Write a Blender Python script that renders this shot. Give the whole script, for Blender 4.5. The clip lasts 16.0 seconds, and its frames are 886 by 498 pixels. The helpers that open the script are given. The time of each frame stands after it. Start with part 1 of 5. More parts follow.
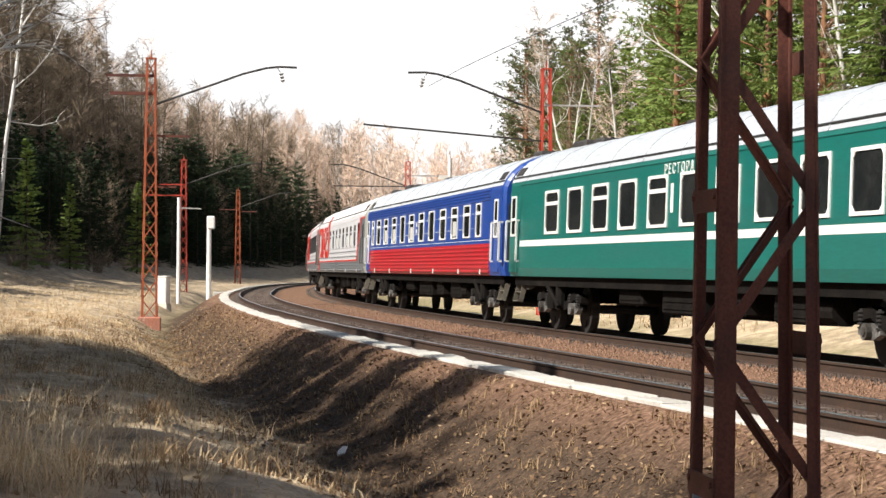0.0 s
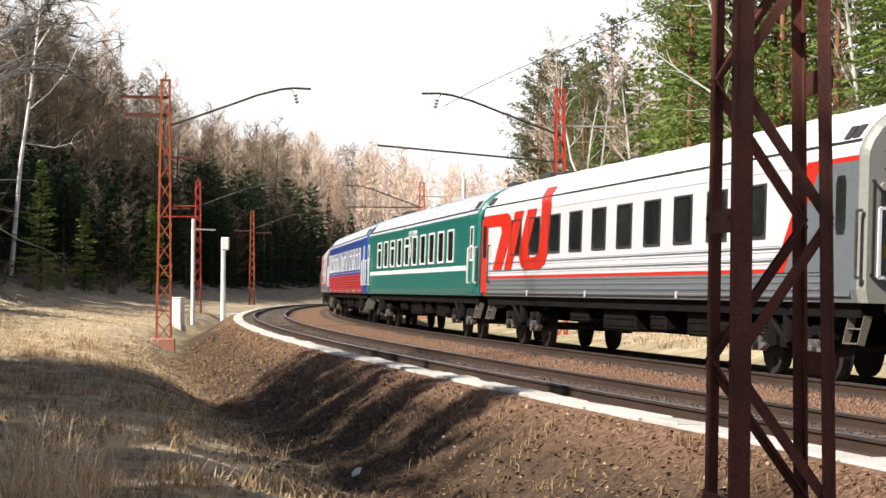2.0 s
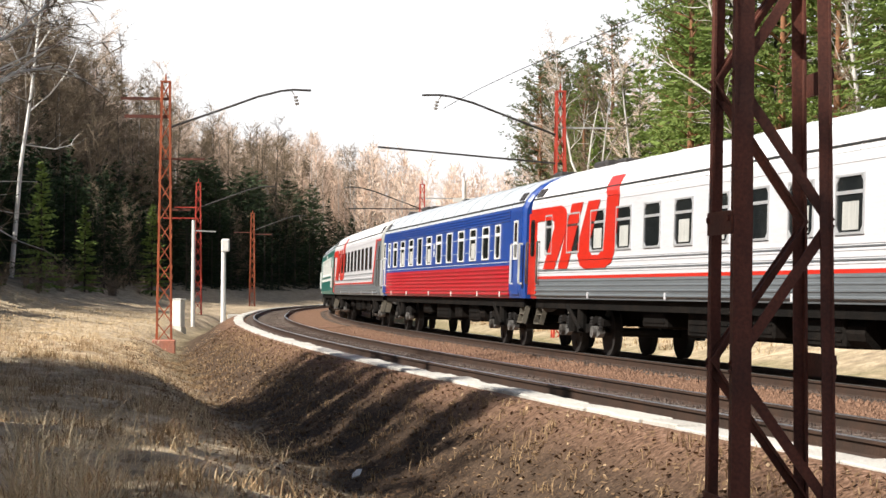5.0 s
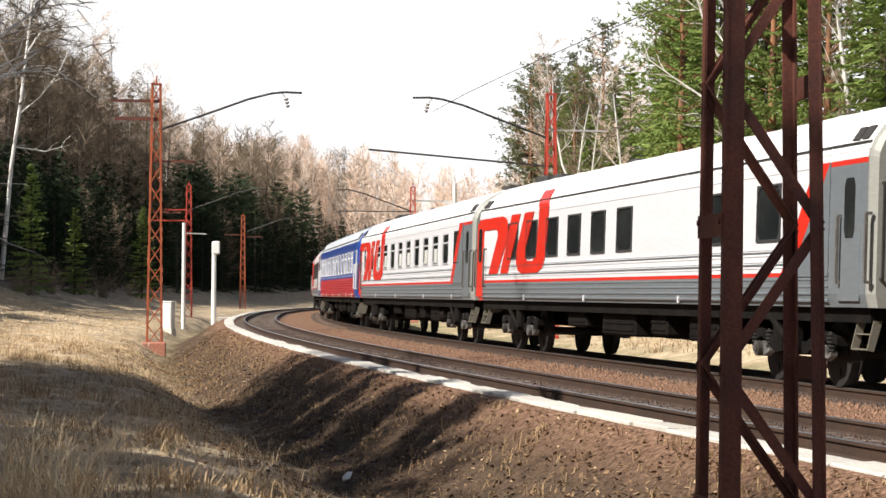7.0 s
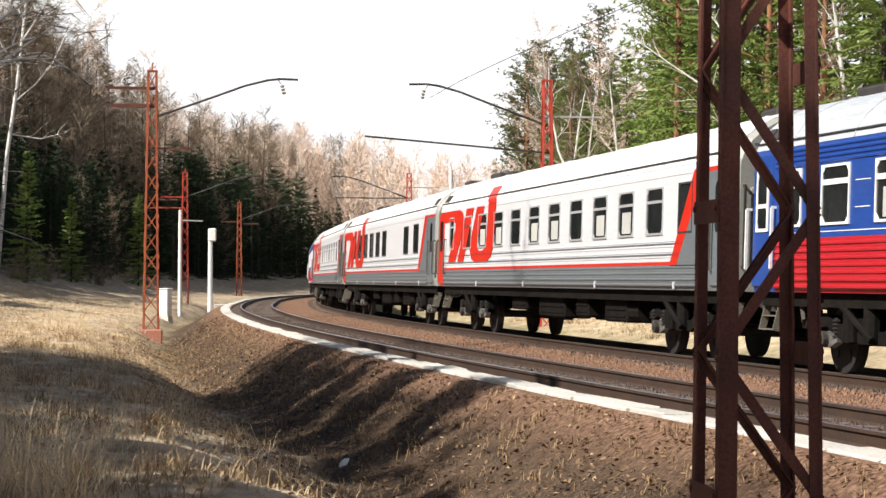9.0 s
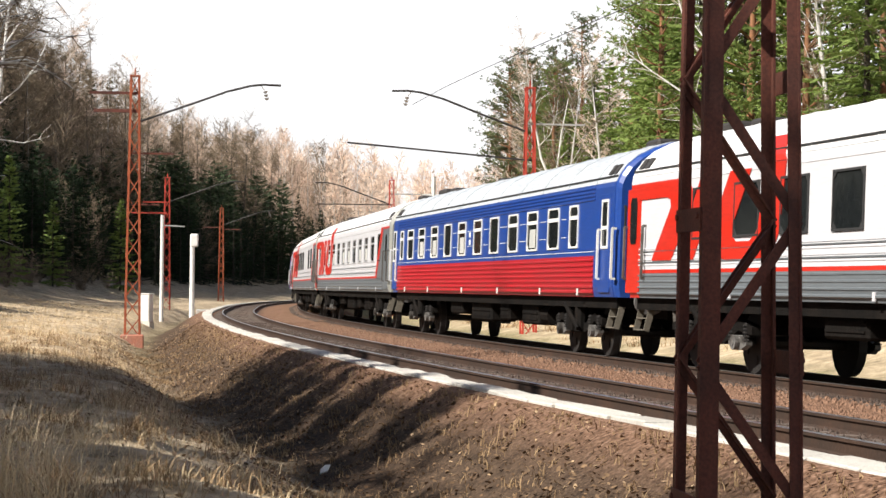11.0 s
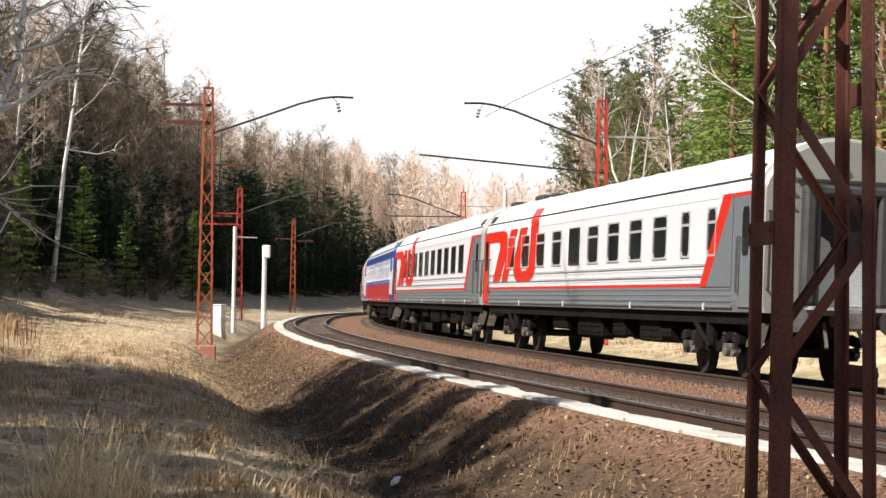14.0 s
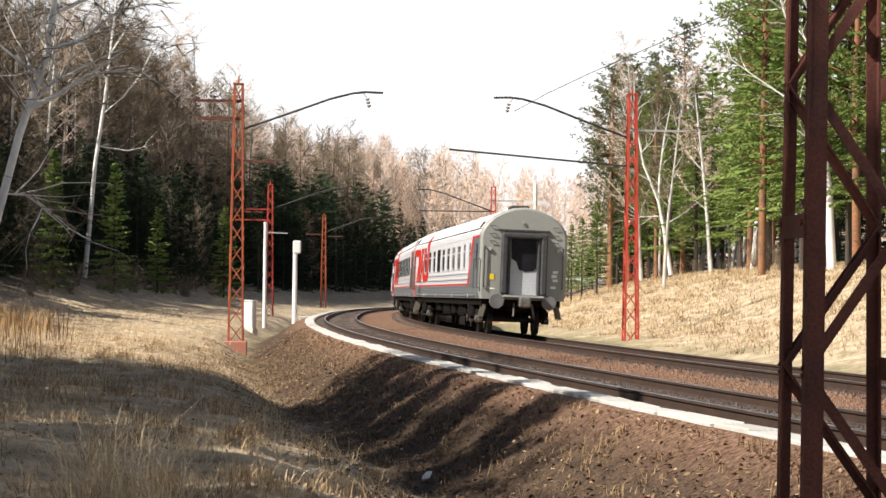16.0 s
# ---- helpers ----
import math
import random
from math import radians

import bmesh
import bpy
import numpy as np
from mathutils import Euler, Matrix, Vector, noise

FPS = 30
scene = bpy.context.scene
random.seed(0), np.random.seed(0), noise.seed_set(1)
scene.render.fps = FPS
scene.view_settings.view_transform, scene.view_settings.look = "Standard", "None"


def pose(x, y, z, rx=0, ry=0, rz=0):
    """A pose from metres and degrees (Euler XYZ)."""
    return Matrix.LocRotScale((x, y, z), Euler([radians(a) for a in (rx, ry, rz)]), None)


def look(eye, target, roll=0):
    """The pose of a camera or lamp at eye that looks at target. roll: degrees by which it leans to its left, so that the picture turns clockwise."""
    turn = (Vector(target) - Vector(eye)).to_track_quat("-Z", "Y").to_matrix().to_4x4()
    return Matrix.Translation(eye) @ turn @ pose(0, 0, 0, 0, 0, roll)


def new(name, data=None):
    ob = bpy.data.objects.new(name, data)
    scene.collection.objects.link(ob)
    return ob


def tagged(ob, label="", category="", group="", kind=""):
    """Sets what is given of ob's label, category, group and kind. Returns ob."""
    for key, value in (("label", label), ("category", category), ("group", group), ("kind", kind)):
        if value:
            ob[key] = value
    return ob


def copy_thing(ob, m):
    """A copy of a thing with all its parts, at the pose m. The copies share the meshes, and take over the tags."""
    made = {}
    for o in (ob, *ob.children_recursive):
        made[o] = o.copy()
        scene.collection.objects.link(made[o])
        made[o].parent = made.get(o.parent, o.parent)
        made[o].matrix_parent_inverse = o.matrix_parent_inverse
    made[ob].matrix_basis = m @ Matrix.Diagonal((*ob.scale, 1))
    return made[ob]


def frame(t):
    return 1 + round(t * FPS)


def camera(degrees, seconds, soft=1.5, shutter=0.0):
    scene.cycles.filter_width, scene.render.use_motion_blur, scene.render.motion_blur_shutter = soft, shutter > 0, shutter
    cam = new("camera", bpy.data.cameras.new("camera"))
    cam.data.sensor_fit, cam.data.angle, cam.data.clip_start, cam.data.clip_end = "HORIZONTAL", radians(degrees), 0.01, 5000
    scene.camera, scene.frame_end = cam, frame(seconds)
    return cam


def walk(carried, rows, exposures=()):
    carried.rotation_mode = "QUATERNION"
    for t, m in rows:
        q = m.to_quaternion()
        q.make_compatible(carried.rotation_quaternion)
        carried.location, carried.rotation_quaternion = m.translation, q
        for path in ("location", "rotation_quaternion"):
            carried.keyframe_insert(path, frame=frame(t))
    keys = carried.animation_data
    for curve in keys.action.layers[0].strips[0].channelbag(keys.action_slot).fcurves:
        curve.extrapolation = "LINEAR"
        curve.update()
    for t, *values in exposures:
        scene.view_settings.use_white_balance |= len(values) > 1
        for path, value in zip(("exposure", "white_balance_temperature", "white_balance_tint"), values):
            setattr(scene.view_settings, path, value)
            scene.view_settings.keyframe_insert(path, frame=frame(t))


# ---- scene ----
# Plan: two tracks on one curve. s runs along the far track, o is the distance outwards from it.
EYE = 1.475
CX, CY, RAD = 626.64, 57.42, 616.16
BEND, RAD2 = 75.0, 700.0
cam = camera(24.77, 16.0)
PATH = [
    (0.0, pose(0, 0, EYE, 90.40, -0.39, -9.62)),
    (0.5, pose(0, 0, EYE, 90.71, -0.35, -9.51)),
    (1.0, pose(0, 0, EYE, 90.92, -0.51, -9.38)),
    (1.5, pose(0, 0, EYE, 90.95, -0.30, -9.27)),
    (2.0, pose(0, 0, EYE, 90.99, -0.31, -9.22)),
    (2.5, pose(0, 0, EYE, 91.04, -0.55, -9.15)),
    (3.0, pose(0, 0, EYE, 90.95, -0.15, -9.01)),
    (3.5, pose(0, 0, EYE, 91.03, -0.13, -9.11)),
    (6.0, pose(0, 0, EYE, 91.01, -0.46, -9.31)),
    (6.5, pose(0, 0, EYE, 90.90, -0.51, -9.38)),
    (7.0, pose(0, 0, EYE, 91.11, -0.35, -9.48)),
    (7.5, pose(0, 0, EYE, 90.91, -0.27, -9.51)),
    (8.0, pose(0, 0, EYE, 90.89, -0.20, -9.58)),
    (8.5, pose(0, 0, EYE, 90.89, -0.27, -9.56)),
    (9.0, pose(0, 0, EYE, 90.73, -0.23, -9.58)),
    (9.5, pose(0, 0, EYE, 90.79, -0.05, -9.75)),
    (12.0, pose(0, 0, EYE, 91.09, -0.97, -10.13)),
    (12.5, pose(0, 0, EYE, 91.33, -0.88, -9.85)),
    (13.0, pose(0, 0, EYE, 91.25, -0.63, -9.57)),
    (13.5, pose(0, 0, EYE, 91.12, -0.72, -8.91)),
    (14.0, pose(0, 0, EYE, 91.25, -0.85, -8.07)),
    (14.5, pose(0, 0, EYE, 91.34, -0.88, -7.47)),
    (15.0, pose(0, 0, EYE, 91.18, -0.76, -6.98)),
    (15.5, pose(0, 0, EYE, 91.27, -0.72, -7.12)),
    (16.0, pose(0, 0, EYE, 91.09, -0.59, -7.20)),
]
walk(cam, PATH)


# ---------------------------------------------------------------- light
SUN_EL, SUN_AZ = 44.0, 247.0   # height and compass bearing of the sun (0 = +y, 90 = +x)
world = bpy.data.worlds.new("sky")
world.use_nodes = True
scene.world = world
_nt = world.node_tree
_sky = _nt.nodes.new("ShaderNodeTexSky")
_sky.sky_type, _sky.sun_disc = "NISHITA", False
_sky.sun_elevation, _sky.sun_rotation = radians(SUN_EL), radians(SUN_AZ)
_sky.air_density, _sky.dust_density, _sky.ozone_density = 1.0, 1.5, 0.8
# bright spring haze, thick towards the horizon and thinning upwards
_geo, _xyz, _up = _nt.nodes.new("ShaderNodeTexCoord"), _nt.nodes.new("ShaderNodeSeparateXYZ"), _nt.nodes.new("ShaderNodeMapRange")
_nt.links.new(_geo.outputs["Generated"], _xyz.inputs[0])
_nt.links.new(_xyz.outputs["Z"], _up.inputs[0])
_up.inputs[1].default_value, _up.inputs[2].default_value, _up.inputs[3].default_value, _up.inputs[4].default_value = 0.12, 0.30, 1.0, 0.0
_haze = _nt.nodes.new("ShaderNodeMix")
_haze.data_type = "RGBA"
_haze.inputs["B"].default_value = (15.0, 15.0, 15.2, 1)
_nt.links.new(_up.outputs[0], _haze.inputs["Factor"])
_nt.links.new(_sky.outputs[0], _haze.inputs["A"])
_nt.links.new(_haze.outputs["Result"], _nt.nodes["Background"].inputs[0])
_nt.nodes["Background"].inputs[1].default_value = 0.048
_sun = new("sun", bpy.data.lights.new("sun", "SUN"))
_sun.data.energy, _sun.data.angle, _sun.data.color = 5.0, radians(0.6), (1.0, 0.94, 0.86)
_dir = Vector((math.sin(radians(SUN_AZ)) * math.cos(radians(SUN_EL)),
               math.cos(radians(SUN_AZ)) * math.cos(radians(SUN_EL)), math.sin(radians(SUN_EL))))
_sun.matrix_world = look(_dir * 100, (0, 0, 0))
scene.view_settings.exposure = 0.74


# ---------------------------------------------------------------- materials
def material(name, color, rough=0.7, metal=0.0, vary=0.25, scale=3.0, fine=40.0, bump=0.2, second=None, object_vary=0.0,
             spec=0.5, stretch=(1, 1, 1)):
    """A surface with variation at two scales: broad patches towards a second colour, and a fine grain with relief."""
    m = bpy.data.materials.new(name)
    m.use_nodes = True
    nt = m.node_tree
    nd, ln = nt.nodes, nt.links
    b = nd["Principled BSDF"]
    co = nd.new("ShaderNodeTexCoord")
    mp = nd.new("ShaderNodeMapping")
    mp.inputs["Scale"].default_value = stretch
    ln.new(co.outputs["Object"], mp.inputs[0])
    n1, n2 = nd.new("ShaderNodeTexNoise"), nd.new("ShaderNodeTexNoise")
    n1.inputs["Scale"].default_value, n2.inputs["Scale"].default_value = scale, fine
    n1.inputs["Detail"].default_value, n2.inputs["Detail"].default_value = 5, 4
    for n in (n1, n2):
        ln.new(mp.outputs[0], n.inputs["Vector"])
    second = second or tuple(c * 0.55 for c in color)
    ramp = nd.new("ShaderNodeMapRange")
    ramp.inputs[1].default_value, ramp.inputs[2].default_value = 0.4, 0.65
    ln.new(n1.outputs["Fac"], ramp.inputs[0])
    mul = nd.new("ShaderNodeMath")
    mul.operation = "MULTIPLY"
    mul.inputs[1].default_value = min(1.0, vary * 2)
    ln.new(ramp.outputs[0], mul.inputs[0])
    mix = nd.new("ShaderNodeMix")
    mix.data_type = "RGBA"
    mix.inputs["A"].default_value, mix.inputs["B"].default_value = (*color, 1), (*second, 1)
    ln.new(mul.outputs[0], mix.inputs["Factor"])
    hsv = nd.new("ShaderNodeHueSaturation")
    ln.new(mix.outputs["Result"], hsv.inputs["Color"])
    val = nd.new("ShaderNodeMapRange")
    val.inputs[1].default_value, val.inputs[2].default_value = 0.25, 0.75
    val.inputs[3].default_value, val.inputs[4].default_value = 1 - vary, 1 + vary
    ln.new(n2.outputs["Fac"], val.inputs[0])
    out = val.outputs[0]
    if object_vary:
        info = nd.new("ShaderNodeObjectInfo")
        ov = nd.new("ShaderNodeMapRange")
        ov.inputs[3].default_value, ov.inputs[4].default_value = 1 - object_vary, 1 + object_vary
        ln.new(info.outputs["Random"], ov.inputs[0])
        mm = nd.new("ShaderNodeMath")
        mm.operation = "MULTIPLY"
        ln.new(out, mm.inputs[0]), ln.new(ov.outputs[0], mm.inputs[1])
        out = mm.outputs[0]
    ln.new(out, hsv.inputs["Value"])
    ln.new(hsv.outputs[0], b.inputs["Base Color"])
    b.inputs["Roughness"].default_value, b.inputs["Metallic"].default_value = rough, metal
    b.inputs["Specular IOR Level"].default_value = spec
    if bump:
        bp = nd.new("ShaderNodeBump")
        bp.inputs["Strength"].default_value, bp.inputs["Distance"].default_value = bump, 0.02
        ln.new(n2.outputs["Fac"], bp.inputs["Height"])
        ln.new(bp.outputs[0], b.inputs["Normal"])
    return m


def paint(name, color, rough=0.32, dirt=0.12):
    """Coach enamel with a film of dust and long horizontal streaks of dirt."""
    return material(name, color, rough, 0.0, dirt, 1.2, 14.0, 0.03, tuple(c * 0.7 + 0.03 for c in color), stretch=(0.25, 1, 2.0))


WHITE = paint("white_coach_paint", (0.61, 0.61, 0.63), 0.32, 0.07)
GREY = paint("slate_grey_coach_paint", (0.135, 0.152, 0.165))
ENDGREY = paint("end_wall_grey_paint", (0.26, 0.262, 0.235), 0.5, 0.09)
RED = paint("signal_red_paint", (0.55, 0.022, 0.010))
FLAGRED = paint("flag_red_paint", (0.40, 0.014, 0.022))
BLUE = paint("deep_blue_paint", (0.014, 0.055, 0.26))
GREEN = paint("railway_green_paint", (0.007, 0.125, 0.105))
CREAM = paint("cream_white_paint", (0.78, 0.78, 0.74))
ROOF = paint("roof_light_paint", (0.74, 0.74, 0.74), 0.45, 0.2)
ROOFGREY = paint("roof_silver_paint", (0.46, 0.49, 0.52), 0.4, 0.22)
BLACK = material("underframe_grime", (0.008, 0.0075, 0.007), 0.8, 0, 0.4, 2.5, 30, 0.3, (0.015, 0.012, 0.010), spec=0.06)
STEPSTEEL = material("dusty_step_steel", (0.13, 0.12, 0.095), 0.7, 0.1, 0.35, 4, 40, 0.2, (0.14, 0.12, 0.09))
AXLEBOX = material("grimy_axle_box_steel", (0.26, 0.255, 0.245), 0.5, 0.2, 0.45, 3, 40, 0.3, (0.03, 0.025, 0.02))
STEEL = material("worn_bogie_steel", (0.17, 0.16, 0.145), 0.55, 0.3, 0.35, 4, 40, 0.3, (0.06, 0.05, 0.04))
TREAD = material("wheel_steel", (0.012, 0.010, 0.009), 0.75, 0.0, 0.3, 4, 30, 0.2)
RUBBER = material("black_rubber", (0.03, 0.03, 0.032), 0.6, 0, 0.25, 5, 60, 0.15, (0.06, 0.06, 0.06))
BUFFER = material("buffer_steel", (0.16, 0.155, 0.15), 0.55, 0.2, 0.3, 5, 40, 0.2)
DOORGREY = paint("gangway_door_paint", (0.42, 0.44, 0.45), 0.4, 0.15)
YELLOW = paint("yellow_placard_paint", (0.75, 0.52, 0.02))
PALEBLUE = paint("pale_blue_paint", (0.25, 0.38, 0.48), 0.6, 0.25)
TRIM = material("window_aluminium", (0.62, 0.63, 0.64), 0.4, 0.5, 0.1, 8, 60, 0.05)
DARKTRIM = material("dark_window_rubber", (0.03, 0.03, 0.03), 0.6, 0, 0.2, 8, 60, 0.05)
CURTAIN = material("pale_curtain", (0.45, 0.45, 0.42), 0.9, 0, 0.25, 6, 60, 0.2, (0.25, 0.26, 0.25), stretch=(4, 1, 0.4))
GLASS = material("tinted_coach_glass", (0.012, 0.014, 0.015), 0.06, 0, 0.3, 0.8, 10, 0.0, (0.03, 0.032, 0.03), spec=0.22)
DARKGLASS = material("unlit_door_glass", (0.008, 0.008, 0.010), 0.35, 0, 0.3, 1.5, 12, 0.0, (0.02, 0.02, 0.024), spec=0.1)
RUST = material("rusty_mast_paint", (0.125, 0.036, 0.021), 0.75, 0, 0.35, 1.6, 55, 0.12, (0.035, 0.014, 0.010))
ORANGE = material("faded_orange_mast_paint", (0.36, 0.085, 0.028), 0.7, 0, 0.3, 2.5, 30, 0.3, (0.20, 0.05, 0.025))
REDMAST = material("bright_red_mast_paint", (0.48, 0.055, 0.03), 0.65, 0, 0.3, 2.5, 30, 0.3, (0.28, 0.04, 0.025))
DARKSTEEL = material("dark_steel", (0.05, 0.045, 0.042), 0.6, 0.3, 0.25, 5, 40, 0.2)
PALESTEEL = material("galvanised_steel", (0.45, 0.45, 0.43), 0.5, 0.4, 0.2, 5, 40, 0.2)
CERAMIC = material("insulator_glaze", (0.35, 0.33, 0.31), 0.25, 0, 0.2, 6, 40, 0.0)
CONCRETE = material("pale_concrete", (0.52, 0.50, 0.45), 0.9, 0, 0.22, 2.5, 25, 0.4, (0.42, 0.40, 0.36), object_vary=0.12)
FOOTING = material("painted_footing", (0.42, 0.17, 0.11), 0.9, 0, 0.3, 3, 20, 0.4, (0.3, 0.2, 0.16))
WHITEWASH = material("whitewashed_concrete", (0.8, 0.79, 0.75), 0.8, 0, 0.12, 3, 25, 0.2)
SLEEPER = material("weathered_sleeper", (0.13, 0.10, 0.08), 0.9, 0, 0.35, 3, 25, 0.5, (0.085, 0.06, 0.045), object_vary=0.3)
RAIL = material("rusty_rail_side", (0.045, 0.028, 0.02), 0.7, 0.2, 0.3, 2, 30, 0.2, (0.075, 0.04, 0.025))
RAILTOP = material("polished_rail_head", (0.33, 0.32, 0.31), 0.3, 0.8, 0.15, 2, 30, 0.05)


# ---------------------------------------------------------------- helpers for building
def part(name, bm, mats, parent, label="", smooth=False):
    """One bmesh as one mesh object, under a thing or a part, or on its own."""
    me = bpy.data.meshes.new(name)
    bm.to_mesh(me)
    bm.free()
    for m in (mats if isinstance(mats, (list, tuple)) else [mats]):
        me.materials.append(m)
    if smooth:
        for f in me.polygons:
            f.use_smooth = True
    ob = new(name, me)
    if parent is not None:
        ob.parent = parent
    return tagged(ob, label)


def box(bm, x0, x1, y0, y1, z0, z1, mi=0, bevel=0.0):
    m = Matrix.LocRotScale(((x0 + x1) / 2, (y0 + y1) / 2, (z0 + z1) / 2), None, (abs(x1 - x0), abs(y1 - y0), abs(z1 - z0)))
    vs = bmesh.ops.create_cube(bm, size=1, matrix=m)["verts"]
    fs = {f for v in vs for f in v.link_faces}
    for f in fs:
        f.material_index = mi
    if bevel:
        es = list({e for f in fs for e in f.edges})
        for f in bmesh.ops.bevel(bm, geom=es, offset=bevel, segments=1, affect="EDGES")["faces"]:
            f.material_index = mi
    return bm


def bar(bm, a, b, w, h=None, mi=0):
    """A rectangular bar from a to b."""
    a, b = Vector(a), Vector(b)
    d = b - a
    q = d.to_track_quat("X", "Z")
    vs = bmesh.ops.create_cube(bm, size=1, matrix=Matrix.LocRotScale((a + b) / 2, q, (d.length, w, h or w)))["verts"]
    for f in {f for v in vs for f in v.link_faces}:
        f.material_index = mi
    return bm


def rod(bm, a, b, r, r2=None, seg=8, mi=0, caps=True):
    """A round, possibly tapered, rod from a to b."""
    a, b = Vector(a), Vector(b)
    d = b - a
    m = Matrix.LocRotScale((a + b) / 2, d.to_track_quat("Z", "Y"), None)
    vs = bmesh.ops.create_cone(bm, cap_ends=caps, segments=seg, radius1=r, radius2=r if r2 is None else r2, depth=d.length, matrix=m)["verts"]
    for f in {f for v in vs for f in v.link_faces}:
        f.material_index = mi
    return bm


def prism(bm, profile, x0, x1, mi=0, caps=True, closed=True):
    """A (y, z) profile drawn out along x."""
    a = [bm.verts.new((x0, y, z)) for y, z in profile]
    b = [bm.verts.new((x1, y, z)) for y, z in profile]
    n = len(profile)
    for i in range(n if closed else n - 1):
        j = (i + 1) % n
        bm.faces.new((a[i], a[j], b[j], b[i])).material_index = mi
    if caps and closed:
        bm.faces.new(a[::-1]).material_index = mi
        bm.faces.new(b).material_index = mi
    return bm


def plate(bm, poly, y0, y1, mi=0):
    """An (x, z) outline given thickness from y0 to y1."""
    a = [bm.verts.new((x, y0, z)) for x, z in poly]
    b = [bm.verts.new((x, y1, z)) for x, z in poly]
    n = len(poly)
    for i in range(n):
        bm.faces.new((a[i], a[(i + 1) % n], b[(i + 1) % n], b[i])).material_index = mi
    bm.faces.new(a[::-1]).material_index = mi
    bm.faces.new(b).material_index = mi
    bmesh.ops.recalc_face_normals(bm, faces=bm.faces[:])
    return bm


def thing(name, label, category, group="", kind=""):
    return tagged(new(name), label, category, group, kind)


# ---------------------------------------------------------------- the plan
GRADE, SAG, CANT = -0.00311, -0.00000696, 0.0295
FAR_TRACK, NEAR_TRACK = 0.16, 4.39


def track_z(s):
    return GRADE * s + SAG * s * s


def heading(s):
    """The track's bearing: one curve to s = 60, a short straight, then a gentler curve onwards."""
    return min(s, 60.0) / RAD + max(0.0, s - BEND) / RAD2


def place(s, o, z=0.0):
    """A point of the plan, s along the far track and o outwards from it."""
    a, r, more = min(s, 60.0) / RAD, RAD + o, min(max(0.0, s - 60.0), BEND - 60.0)
    x, y = CX - r * math.cos(a) + more * math.sin(a), CY + r * math.sin(a) + more * math.cos(a)
    if s > BEND:
        w, q = (s - BEND) / RAD2, RAD2 + o
        f, g = q * math.sin(w), (RAD2 + o) - q * math.cos(w)
        x, y = x + f * math.sin(a) + g * math.cos(a), y + f * math.cos(a) - g * math.sin(a)
    return Vector((x, y, z + track_z(max(-150, min(150, s)))))


def along(s, o=0.0, z=0.0, turn=0.0):
    """A pose on the plan: x along the track, y outwards, z up."""
    return Matrix.Translation(place(s, o, z)) @ Matrix.Rotation(math.pi / 2 - heading(s) + radians(turn), 4, "Z")


PROFILE = [(-900, 14), (-70, 6.0), (-30, 3.7), (-21, 3.1), (-16, 2.1), (-11, 0.5), (-8, -0.35), (-6, -0.75), (-3.6, -0.7), (-2.3, -0.32),
           (-1.9, -0.25), (-1.4, -0.215), (1.2, -0.142), (1.5, -0.135), (2.0, -0.185), (2.6, -0.2), (5.4, -0.19), (5.7, -0.1), (6.2, -0.05), (6.45, -0.1), (7.1, -0.5), (7.8, -1.0), (8.4, -1.2), (8.9, -1.1), (9.8, -0.6),
           (11, -0.3), (13.5, -0.08), (17, 0.35), (20, 1.1), (24, 2.3), (30, 3.0), (60, 4.6), (900, 12)]


def ground_z(s, o):
    for (o0, z0), (o1, z1) in zip(PROFILE, PROFILE[1:]):
        if o <= o1:
            break
    f = (o - o0) / (o1 - o0)
    z = z0 + (z1 - z0) * f
    rough = 0.0 if -2.2 < o < 6.3 else min(1.0, (o - 6.3) / 1.5 if o > 0 else (-2.2 - o) / 2)
    v = Vector((s, o, 0))
    z += rough * (0.10 * noise.noise(v * 0.55) + 0.22 * noise.noise(v * 0.13) * min(1, abs(o - 4) / 10))
    return z + 0.05 * rough * noise.noise(v * 2.1)


def steps(*spans):
    out = []
    for a, b, d in spans:
        n = max(1, round((b - a) / d))
        out += [a + (b - a) * i / n for i in range(n)]
    return out + [spans[-1][1]]


